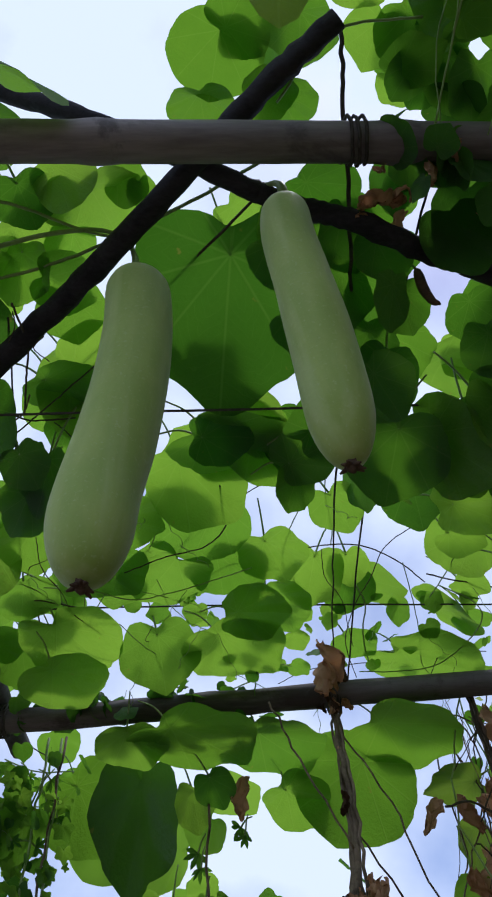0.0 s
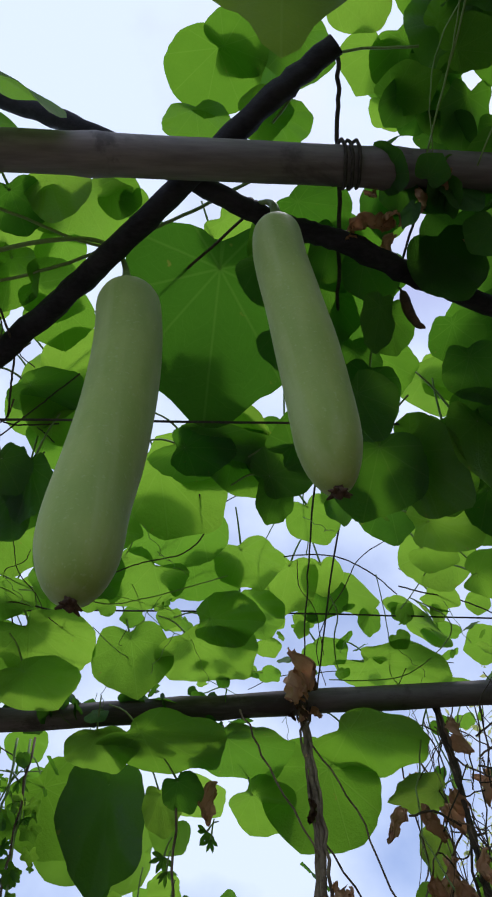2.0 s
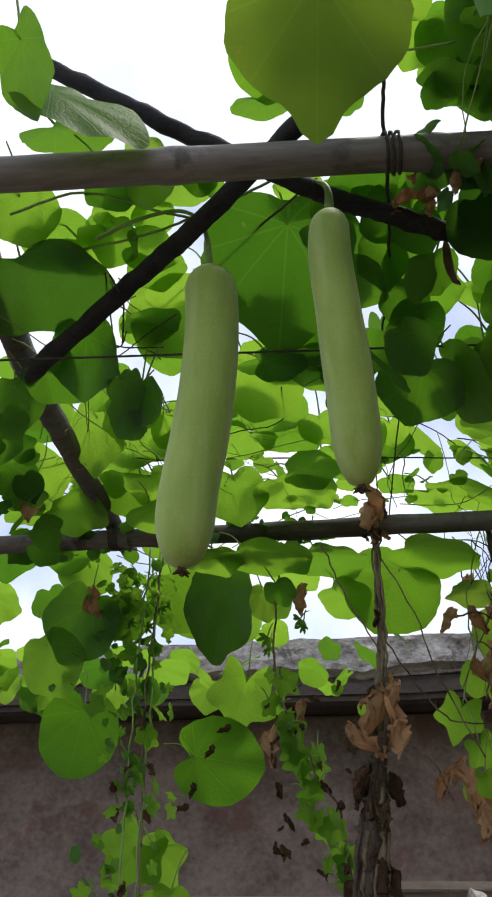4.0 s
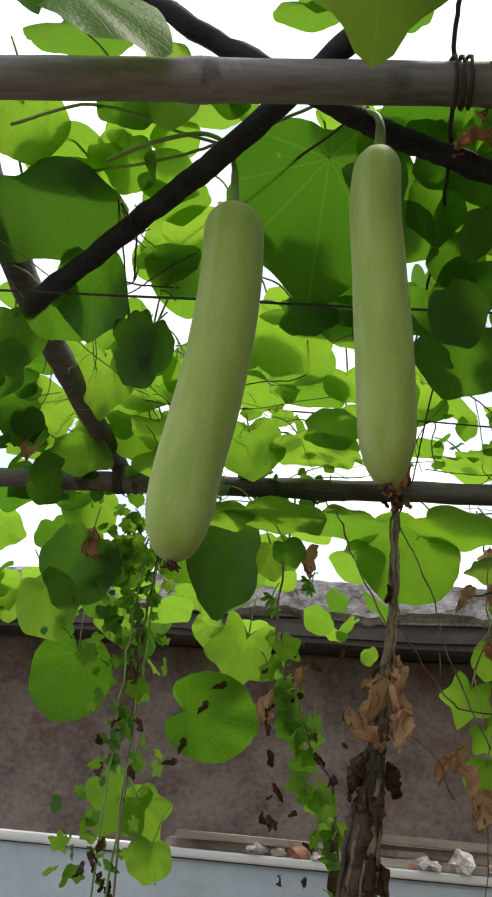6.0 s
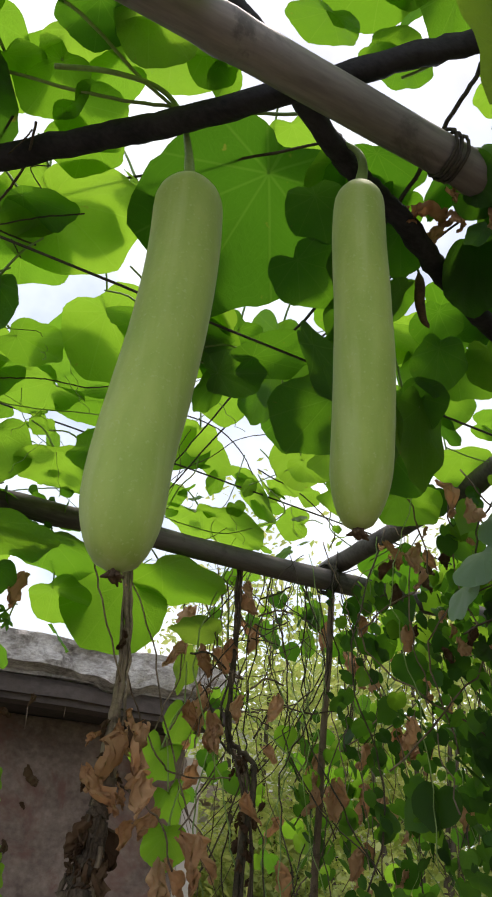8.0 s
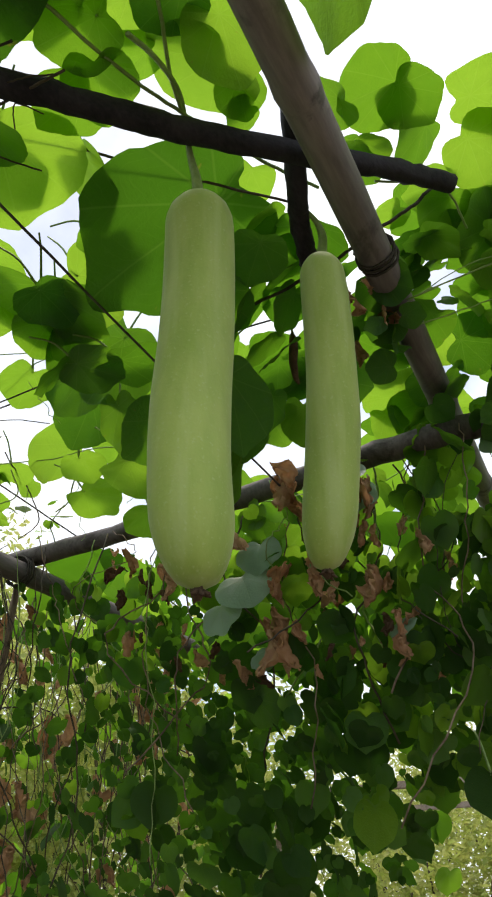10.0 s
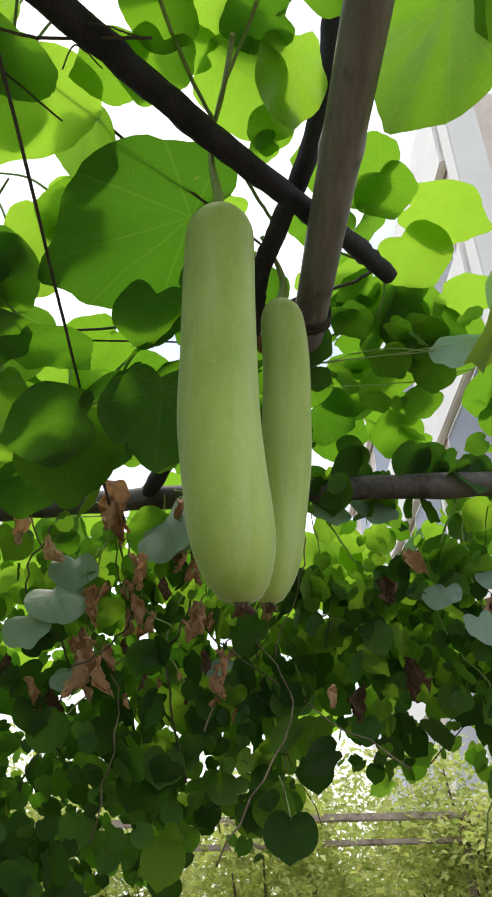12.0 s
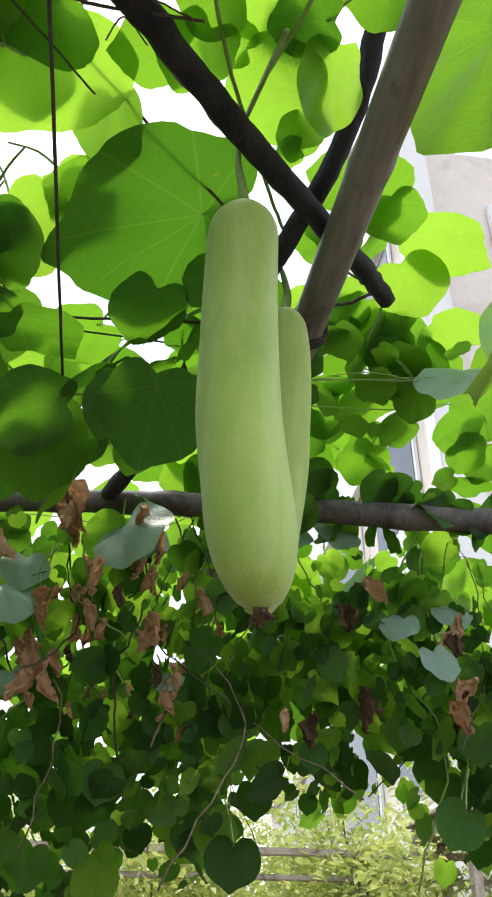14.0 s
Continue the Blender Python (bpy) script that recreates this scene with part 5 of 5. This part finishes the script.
for i in range(110):
    x, z = hr.choice((-0.345, -0.31, -0.36, -0.40)) + hr.gauss(0, 0.03), hr.uniform(1.3, 2.1)
    hang_leaf(x, 1.52 + hr.uniform(-0.03, 0.03), z, hr.uniform(0.009, 0.024), hr.uniform(-90, 90), hr.uniform(30, 85), hr.uniform(-90, 90), LOBED_MESHES if hr.random() < 0.5 else HEART_MESHES, hv, 0)
for q in (((-0.335, 1.54, 2.15), (-0.345, 1.53, 1.9), (-0.35, 1.52, 1.66), (-0.355, 1.52, 1.2), (-0.35, 1.53, 0.0)), ((-0.31, 1.545, 2.15), (-0.31, 1.53, 1.8), (-0.315, 1.52, 1.5), (-0.33, 1.52, 0.9), (-0.33, 1.53, 0.0)),
          ((-0.30, 1.54, 2.15), (-0.325, 1.53, 1.75), (-0.31, 1.52, 1.4), (-0.32, 1.53, 0.0)), ((0.0, 1.51, 2.14), (-0.02, 1.50, 1.8), (0.06, 1.50, 1.6), (0.13, 1.50, 1.35), (0.15, 1.5, 0.0))):
    part("hanging_stem", tubes("hanging_stem", [(smooth_line(q, 9, 0, 0.004, hr), 0.0026)], STEM if hr.random() < 0.4 else STRAW, 5), hv)
for i in range(46):
    x, z = hr.choice((-0.35, -0.32, -0.02, 0.05, 0.12)) + hr.gauss(0, 0.014), hr.uniform(1.25, 1.8)
    part("dry_leaf", hr.choice(DARK_DRY), hv, "", Matrix.Translation((x, 1.50 + hr.uniform(-0.03, 0.03), z)) @ pose(0, 0, 0, hr.uniform(-50, 50), hr.uniform(-50, 50), hr.uniform(0, 360)) @ Matrix.Scale(hr.uniform(0.008, 0.02), 4))
for x, y, z, s in ((0.04, 1.50, 1.75, 0.03), (-0.02, 1.50, 1.70, 0.045), (0.345, 1.49, 1.59, 0.03), (0.445, 1.49, 1.51, 0.026), (0.47, 1.48, 1.86, 0.045), (0.05, 1.49, 2.02, 0.035), (-0.47, 1.5, 2.03, 0.04), (0.31, 1.2, 1.55, 0.045), (-0.56, 1.2, 2.16, 0.05), (-0.6, 1.0, 2.17, 0.05)):
    part("dry_leaf", hr.choice(DRY_MESHES), hv, "shrivelled tan leaf", Matrix.Translation((x, y, z)) @ pose(0, 0, 0, hr.uniform(-30, 30), hr.uniform(-30, 30), hr.uniform(0, 360)) @ Matrix.Scale(s, 4))


# ---- the curtain of vines along the side ----
cv = tagged(new("vine_curtain"), "dense dark curtain of vines hanging from the side pole", "vine")
cr = random.Random(31)


def curtain_foot(y):
    """How far down the curtain reaches at y."""
    if y > 1.25:
        return 1.25
    if y > 0.78:
        return 1.22
    if y > 0.55:
        return 1.30 + (0.78 - y) / 0.23 * 0.3
    return 1.665 + (0.04 if y < 0.2 else 0) + 0.05 * math.sin(y * 9) + 0.04 * math.sin(y * 23 + 1)


singles = 0
poses_dark, poses_green, poses_mid = [], [], []
for i in range(6400):
    y = cr.uniform(-0.85, 1.6)
    thick = 0.75 if y > 0.62 else 0.52
    x = 0.59 + cr.random() ** 1.4 * thick + 0.09 * max(0, y - 0.4)
    z = cr.uniform(curtain_foot(y), 2.17)
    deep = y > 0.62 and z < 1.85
    if z < curtain_foot(y) + 0.12 and cr.random() < 0.45:
        continue
    if y > (1.25 if z > 1.6 else 1.12) and (noise.noise(Vector((y * 5, z * 5, 1.7))) < -0.05 or cr.random() < 0.4):
        continue
    if noise.noise(Vector((y * 7, z * 7, 7.7))) < (-0.62 if deep else -0.04 if z > 2.02 else -0.34):
        continue
    out = cr.gauss(92, 45)
    m = Matrix.Translation((x, y, z)) @ pose(0, 0, 0, 0, 0, -out) @ pose(0, 0, 0, -cr.uniform(35, 88)) @ pose(0, 0, 0, 0, 0, cr.uniform(-50, 50)) @ Matrix.Scale(cr.uniform(0.009, 0.021) if cr.random() < (0.66 if y < 0.9 else 0.85) else cr.uniform(0.022, 0.037), 4)
    # k paints shade: darker leaf colours low at one end, brighter near the top
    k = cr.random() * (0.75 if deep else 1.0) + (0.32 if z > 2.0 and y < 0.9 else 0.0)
    if x < 0.72 and singles < 290 and cr.random() < 0.6:
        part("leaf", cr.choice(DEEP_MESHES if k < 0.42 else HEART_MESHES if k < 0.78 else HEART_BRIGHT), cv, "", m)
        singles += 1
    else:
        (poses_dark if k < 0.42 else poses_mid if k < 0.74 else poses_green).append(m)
tagged(scatter("curtain_leaves", HEART_SHAPES, poses_dark, LEAF_DEEP, cv), "heart-shaped leaves with deep shade put into their dark green", kind="stuff")
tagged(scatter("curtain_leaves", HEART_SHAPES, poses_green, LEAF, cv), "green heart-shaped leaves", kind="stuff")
tagged(scatter("curtain_leaves", HEART_SHAPES, poses_mid, LEAF_DARK, cv), "heart-shaped leaves, their green darkened for shade", kind="stuff")
# along the far pole, thinner, with the light coming through
poses_dark, poses_green, poses_mid = [], [], []
for i in range(980):
    x, z = cr.uniform(0.5, 1.9), cr.uniform(1.25, 2.2)
    if noise.noise(Vector((x * 6, z * 6, 4.1))) < 0.05 or (x < 0.66 and cr.random() < 0.6):
        continue
    m = Matrix.Translation((x, 1.50 - 0.06 * (x - 0.5) + cr.uniform(-0.05, 0.30), z)) @ pose(0, 0, 0, 0, 0, -cr.gauss(25, 45)) @ pose(0, 0, 0, -cr.uniform(40, 88)) @ pose(0, 0, 0, 0, 0, cr.uniform(-50, 50)) @ Matrix.Scale(cr.uniform(0.008, 0.030), 4)
    k = cr.random()
    (poses_dark if k < 0.3 else poses_mid if k < 0.72 else poses_green).append(m)
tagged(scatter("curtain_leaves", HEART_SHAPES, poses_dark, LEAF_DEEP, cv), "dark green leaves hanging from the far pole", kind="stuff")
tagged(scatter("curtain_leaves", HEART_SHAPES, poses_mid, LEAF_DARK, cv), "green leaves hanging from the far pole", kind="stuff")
tagged(scatter("curtain_leaves", HEART_SHAPES, poses_green, LEAF, cv), "bright green leaves hanging from the far pole", kind="stuff")
# leaves pale with painted sky sheen, and broad leaves, along the side pole
for x, y, z, r, tl in ((0.60, 0.57, 2.06, 0.062, 62), (0.70, 0.74, 2.00, 0.05, 70), (0.72, -0.08, 1.95, 0.05, 66), (0.71, -0.06, 1.88, 0.048, 74), (0.72, 0.03, 1.97, 0.04, 60), (0.72, 0.50, 1.83, 0.03, 50), (0.70, 0.73, 1.82, 0.04, 60), (0.66, 0.30, 2.10, 0.045, 60), (0.67, 0.22, 2.11, 0.05, 66)):
    hang_leaf(min(x, 0.60), y, z, r * 0.85, -85 + cr.uniform(-35, 35), tl, cr.uniform(-30, 30), PALE_MESHES if z > 1.9 or r < 0.045 else HEART_MESHES, cv, 0)
hang_leaf(0.16, 0.055, 2.205, 0.062, 110, 50, 40, PALE_MESHES, vine, 0)
hang_leaf(0.27, 0.12, 2.20, 0.058, -70, 62, -20, PALE_MESHES, vine, 0)
hang_leaf(0.56, 0.575, 2.055, 0.082, -50, 66, 40, PALE_MESHES, cv, 0)
hang_leaf(0.575, 0.755, 1.935, 0.05, -100, 60, 20, PALE_MESHES, cv, 0)
hang_leaf(0.57, 0.80, 1.89, 0.042, -80, 68, 20, PALE_MESHES, cv, 0)
hang_leaf(0.57, 0.075, 1.875, 0.036, -100, 68, 10, PALE_MESHES, cv, 0)
hang_leaf(0.57, 0.135, 1.93, 0.033, -70, 60, -20, PALE_MESHES, cv, 0)
hang_leaf(0.58, 0.40, 1.585, 0.036, 95, 80, 5, DEEP_MESHES, cv, 0.05)
hang_leaf(0.58, 0.07, 1.64, 0.036, 95, 78, 30, HEART_MESHES, cv, 0.05)
hang_leaf(0.63, 0.60, 2.075, 0.055, 95, 60, 20, LEAF_MESHES, cv, 0.04)
for i in range(80):
    hang_leaf(-0.40 + cr.gauss(0, 0.055), 1.56 + cr.uniform(-0.06, 0.06), cr.uniform(1.75, 2.13), cr.uniform(0.008, 0.024), cr.uniform(-90, 90), cr.uniform(20, 85), cr.uniform(-90, 90), LOBED_MESHES if cr.random() < 0.35 else HEART_MESHES, hv, 0)
# dead leaves caught in the curtain: place along it, height, size and how many in the bunch
for y, z, s, k in ((0.70, 2.11, 0.045, 2), (0.685, 2.06, 0.05, 2), (0.78, 2.03, 0.045, 1), (0.56, 2.03, 0.055, 2), (0.57, 1.98, 0.045, 2), (0.64, 1.955, 0.05, 2), (0.69, 1.90, 0.05, 2), (0.64, 1.89, 0.04, 1), (0.54, 1.88, 0.05, 2), (0.525, 1.79, 0.045, 2),
                   (0.73, 1.83, 0.05, 2), (0.71, 1.79, 0.045, 2), (0.45, 1.95, 0.04, 1), (0.18, 1.955, 0.04, 2), (0.24, 1.90, 0.042, 1), (0.02, 1.91, 0.045, 2), (0.285, 1.75, 0.035, 2), (0.185, 1.77, 0.04, 2), (0.045, 1.79, 0.035, 3),
                   (0.85, 2.05, 0.045, 1), (0.9, 1.95, 0.04, 2), (1.0, 2.0, 0.045, 1)):
    for j in range(k):
        part("dry_leaf", cr.choice(DRY_MESHES if y > 0.4 or cr.random() < 0.4 else DARK_DRY), cv, "", Matrix.Translation((0.575 + cr.uniform(-0.02, 0.03), y + cr.gauss(0, 0.014), z + s + cr.gauss(0, 0.014))) @ pose(0, 0, 0, cr.uniform(-30, 30), cr.uniform(-30, 30), cr.uniform(0, 360)) @ Matrix.Scale(s * cr.uniform(0.55, 0.85), 4))
for i in range(64):
    y, z = cr.uniform(0.42, 1.1), cr.uniform(1.78, 2.09)
    part("dry_leaf", cr.choice(DRY_MESHES if cr.random() < 0.75 else DARK_DRY), cv, "", Matrix.Translation((0.58 + 0.09 * max(0, y - 0.4) + cr.uniform(-0.02, 0.10), y, z)) @ pose(0, 0, 0, cr.uniform(-40, 40), cr.uniform(-40, 40), cr.uniform(0, 360)) @ Matrix.Scale(cr.uniform(0.010, 0.026), 4))
for i in range(110):
    x, z = cr.uniform(0.4, 1.6), cr.uniform(1.25, 2.1)
    part("dry_leaf", cr.choice(DRY_MESHES), cv, "", Matrix.Translation((x, 1.42 + cr.uniform(-0.06, 0.2), z)) @ pose(0, 0, 0, cr.uniform(-30, 30), cr.uniform(-30, 30), cr.uniform(0, 360)) @ Matrix.Scale(cr.uniform(0.02, 0.045), 4))
for i in range(150):
    if i < 50:
        x, y = cr.uniform(0.57, 0.7), cr.uniform(-0.6, 1.4)
        top, ln = 2.15, cr.uniform(0.2, 0.62 if y < 0.7 else 0.85)
    else:
        x, y = cr.uniform(0.4, 1.6), 1.46 + cr.uniform(-0.06, 0.15)
        top, ln = 2.16, cr.uniform(0.3, 1.0)
    q = [(x, y, top), (x + cr.uniform(-0.07, 0.07), y + cr.uniform(-0.07, 0.07), top - ln * 0.35), (x + cr.uniform(-0.07, 0.07), y + cr.uniform(-0.07, 0.07), top - ln * 0.65), (x + cr.uniform(-0.14, 0.14), y + cr.uniform(-0.14, 0.14), top - ln)]
    part("hanging_stem", tubes("hanging_stem", [(smooth_line(q, 8, 0, 0.005, cr), cr.uniform(0.0007, 0.0019))], cr.choice((STRAW, STRAW, STEM, STEM_DARK)), 5), cv)


# ---- shrubs beyond ----
def far_house():
    """A low pale house with a brown eaves board, far behind the trees."""
    h = tagged(new("house"), "low pale plastered house with a brown eaves board behind trees", "house")
    h.matrix_basis = pose(4.6, 9.2, 0, 0, 0, -12)
    part("wall", bevel_box("wall", -2.2, 3.0, 0.0, 0.25, -0.05, 3.55, WHITE, 0.02, 0.0), h)
    part("wall", bevel_box("wall", -2.2, -1.95, 0.26, 3.5, -0.05, 3.55, WHITE, 0.02, 0.0), h)
    part("roof", bevel_box("roof", -2.4, 3.2, -0.25, 3.8, 3.56, 3.72, SLAB, 0.03, 0.01, 6), h, "weathered concrete roof")
    part("eaves_board", bevel_box("eaves_board", -2.3, 3.1, -0.5, -0.02, 2.62, 2.80, LUMBER, 0.02, 0.01, 6), h, "brown wooden eaves board")
    for x in (-1.2, 0.6):
        w = part("window", bevel_box("window", x, x + 0.9, -0.03, -0.005, 1.2, 2.3, WHITE, 0.01), h)
        part("pane", bevel_box("pane", x + 0.07, x + 0.83, -0.045, -0.034, 1.28, 2.22, GLASS_DARK, 0.001), w, "dark pane")


far_house()


def small_leaf(seed):
    """A small pointed leaf, folded along its middle."""
    r = random.Random(seed)
    b, w = r.uniform(0.1, 0.4), r.uniform(0.32, 0.5)
    return [(0, -1, 0), (-w, -0.1, b * 0.6), (0, 1.05, -0.2), (w, -0.1, b * 0.6)], [(0, 2, 1), (0, 3, 2)]


SMALL_SHAPES = [small_leaf(i) for i in range(5)]


def shrub(x, y, height, width, seed, name="shrub", leaf=0.036, count=11000, foot=0.0, label="sunlit yellow-green shrub standing beyond the vines"):
    """Trunk, limbs and a ragged crown of many small leaves in clumps."""
    r = random.Random(seed)
    s = tagged(new(name), label, name, "shrubs beyond the trellis")
    s.location = (x, y, 0)
    limbs, tips = [], []
    th = max(0.3, foot * 0.8)
    limbs.append((smooth_line([(0, 0, -0.03), (r.uniform(-.05, .05), r.uniform(-.05, .05), th * 0.5), (0, 0, th)], 4), [0.05 * height / 3 * (1.3 - 0.05 * i) for i in range(9)]))
    for i in range(16):
        a, e = r.uniform(0, 6.28), r.uniform(0.1, 1.0)
        tip = Vector((math.cos(a) * width * (1 - 0.45 * e) * r.uniform(0.5, 1), math.sin(a) * width * (1 - 0.45 * e) * r.uniform(0.5, 1), max(foot, 0.35) + (height - foot) * e * r.uniform(0.8, 1.0)))
        limbs.append((smooth_line([(0, 0, th * r.uniform(0.4, 1)), tip * 0.5 + Vector((0, 0, 0.1)), tip], 4), [0.028 * height / 3 * (1 - 0.09 * k) for k in range(9)]))
        tips.append(tip)
        for k in range(3):
            tips.append(tip + Vector((r.gauss(0, 1), r.gauss(0, 1), r.gauss(0, 0.7))) * width * 0.28)
    part("trunk", tubes("trunk", limbs, BARK, 7, 0.2), s)
    poses_ = []
    for i in range(count):
        c = r.choice(tips)
        d = Vector((r.gauss(0, 1), r.gauss(0, 1), r.gauss(0, 0.8))) * width * 0.15
        p = c + d
        if p.z < 0.05:
            continue
        poses_.append(Matrix.Translation(p) @ pose(0, 0, 0, r.uniform(-60, 60), r.uniform(-60, 60), r.uniform(0, 360)) @ Matrix.Scale(leaf * r.uniform(0.6, 1.3), 4))
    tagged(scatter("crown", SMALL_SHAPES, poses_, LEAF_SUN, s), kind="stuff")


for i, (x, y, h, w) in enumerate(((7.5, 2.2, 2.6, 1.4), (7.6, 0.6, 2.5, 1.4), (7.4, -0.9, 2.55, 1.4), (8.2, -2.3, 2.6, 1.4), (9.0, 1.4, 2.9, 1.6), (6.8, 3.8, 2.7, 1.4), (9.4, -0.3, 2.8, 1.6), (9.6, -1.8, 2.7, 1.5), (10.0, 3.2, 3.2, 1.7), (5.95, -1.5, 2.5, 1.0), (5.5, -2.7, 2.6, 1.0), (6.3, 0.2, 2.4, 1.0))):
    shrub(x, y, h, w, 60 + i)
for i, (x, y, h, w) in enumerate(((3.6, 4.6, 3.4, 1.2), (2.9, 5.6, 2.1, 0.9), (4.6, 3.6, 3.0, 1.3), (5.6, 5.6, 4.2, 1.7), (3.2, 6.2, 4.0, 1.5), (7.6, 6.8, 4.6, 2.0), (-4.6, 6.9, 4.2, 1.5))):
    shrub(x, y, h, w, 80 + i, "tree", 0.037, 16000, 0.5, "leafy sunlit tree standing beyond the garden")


def rail_fence():
    """A weathered rail on posts before the shrubs."""
    f = tagged(new("fence"), "weathered grey rail fence before sunlit shrubs", "fence")
    part("rail", bevel_box("rail", 5.6, 5.64, -4.0, 4.5, 2.26, 2.31, LUMBER, 0.006, 0.01, 6), f)
    part("rail", bevel_box("rail", 5.6, 5.64, -4.0, 4.5, 2.10, 2.14, LUMBER, 0.006, 0.012, 6), f)
    for y in (-3.2, -1.2, 0.9, 3.0):
        part("fence_post", bevel_box("fence_post", 5.65, 5.70, y, y + 0.05, -0.05, 2.36, LUMBER, 0.006, 0.006, 4), f)


rail_fence()


def shelter():
    """A small board roof on a post by the fence."""
    h = tagged(new("shelter"), "small tan board roof on a wooden post", "shelter")
    part("roof_board", bevel_box("roof_board", 5.0, 5.7, -2.9, -1.62, 2.36, 2.47, LUMBER, 0.01, 0.008, 3), h)
    part("roof_sheet", bevel_box("roof_sheet", 4.95, 5.75, -2.95, -1.58, 2.475, 2.50, LUMBER, 0.004, 0.006, 3), h, "pale weathered roof sheet")
    for x, y in ((5.05, -1.86), (5.05, -2.8), (5.6, -1.86), (5.6, -2.8)):
        part("post", bevel_box("post", x, x + 0.07, y, y + 0.07, -0.05, 2.355, LUMBER, 0.006, 0.004, 3), h)


shelter()


# ---- tall building ----
def apartment_building():
    b = tagged(new("apartment_building"), "tall cream apartment building with white corner column and dark openings", "building")
    part("wall", bevel_box("wall", 6.55, 17.0, -14.0, -2.62, -0.05, 12.0, CREAM, 0.02, 0.0), b)
    part("column", bevel_box("column", 6.20, 6.53, -2.98, -2.53, -0.05, 12.6, WHITE, 0.02), b, "white corner column")
    for k in range(4):
        z = 10.5 - 3.0 * k
        part("parapet", bevel_box("parapet", 6.56, 17.0, -2.60, -2.48, z, z + 1.5, WHITE, 0.02), b, "white parapet band")
        for j in range(4):
            x = 7.0 + 2.4 * j
            w = part("window", bevel_box("window", x, x + 1.7, -2.615, -2.57, z - 1.42, z - 0.03, WHITE, 0.015), b)
            part("pane", bevel_box("pane", x + 0.08, x + 1.62, -2.566, -2.56, z - 1.34, z - 0.1, GLASS_DARK, 0.001), w, "dark pane")
        for j in range(4):
            y = -5.2 - 2.6 * j
            w = part("window", bevel_box("window", 6.47, 6.54, y, y + 1.3, z - 1.2, z + 0.3, WHITE, 0.015), b)
            part("pane", bevel_box("pane", 6.455, 6.465, y + 0.08, y + 1.22, z - 1.12, z + 0.22, GLASS_DARK, 0.001), w, "dark pane")


apartment_building()

# the dark tuft of leaves and bark where cords are knotted round the thick pole
for i in range(13):
    hang_leaf(0.29 + lr.gauss(0, 0.035), 0.372 + lr.uniform(-0.03, 0.04), 2.165 + lr.gauss(0, 0.025), lr.uniform(0.014, 0.032), lr.uniform(0, 360), lr.uniform(20, 85), lr.uniform(-90, 90), LEAF_DARK_MESHES, vine, 0)
for i in range(9):
    part("dry_leaf", lr.choice(DRY_MESHES), vine, "", Matrix.Translation((0.25 + lr.gauss(0, 0.04), 0.40 + lr.uniform(-0.03, 0.05), 2.185)) @ pose(0, 0, 0, lr.uniform(-50, 50), lr.uniform(-50, 50), lr.uniform(0, 360)) @ Matrix.Scale(lr.uniform(0.014, 0.028), 4))

# leaves heaped along the side pole, all in the shade-darkened leaf colours
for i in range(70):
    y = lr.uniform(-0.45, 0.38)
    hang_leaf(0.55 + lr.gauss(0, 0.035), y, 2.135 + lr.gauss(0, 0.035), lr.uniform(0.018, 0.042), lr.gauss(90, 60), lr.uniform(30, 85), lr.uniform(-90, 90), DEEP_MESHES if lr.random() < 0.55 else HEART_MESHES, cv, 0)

# a withered young fruit hanging from the vine
pod = [(0.275, 0.521, 2.185), (0.276, 0.521, 2.172), (0.275, 0.522, 2.15), (0.277, 0.523, 2.125), (0.281, 0.523, 2.108), (0.287, 0.521, 2.098)]
part("withered_fruit", mesh("withered_fruit", *tube_data(smooth_line(pod, 3, 0, 0.0006, lr), [0.0015, 0.0025, 0.004, 0.0055, 0.0062, 0.0064, 0.0065, 0.0064, 0.0062, 0.006, 0.0055, 0.005, 0.0042, 0.0034, 0.0026, 0.001], 9, 0.25), CALYX), vine, "small shrivelled brown young fruit")
part("fruit_stalk", tubes("fruit_stalk", [(smooth_line([(0.275, 0.521, 2.185), (0.27, 0.525, 2.21), (0.255, 0.53, 2.24)], 4), 0.0018)], STEM, 5), vine)
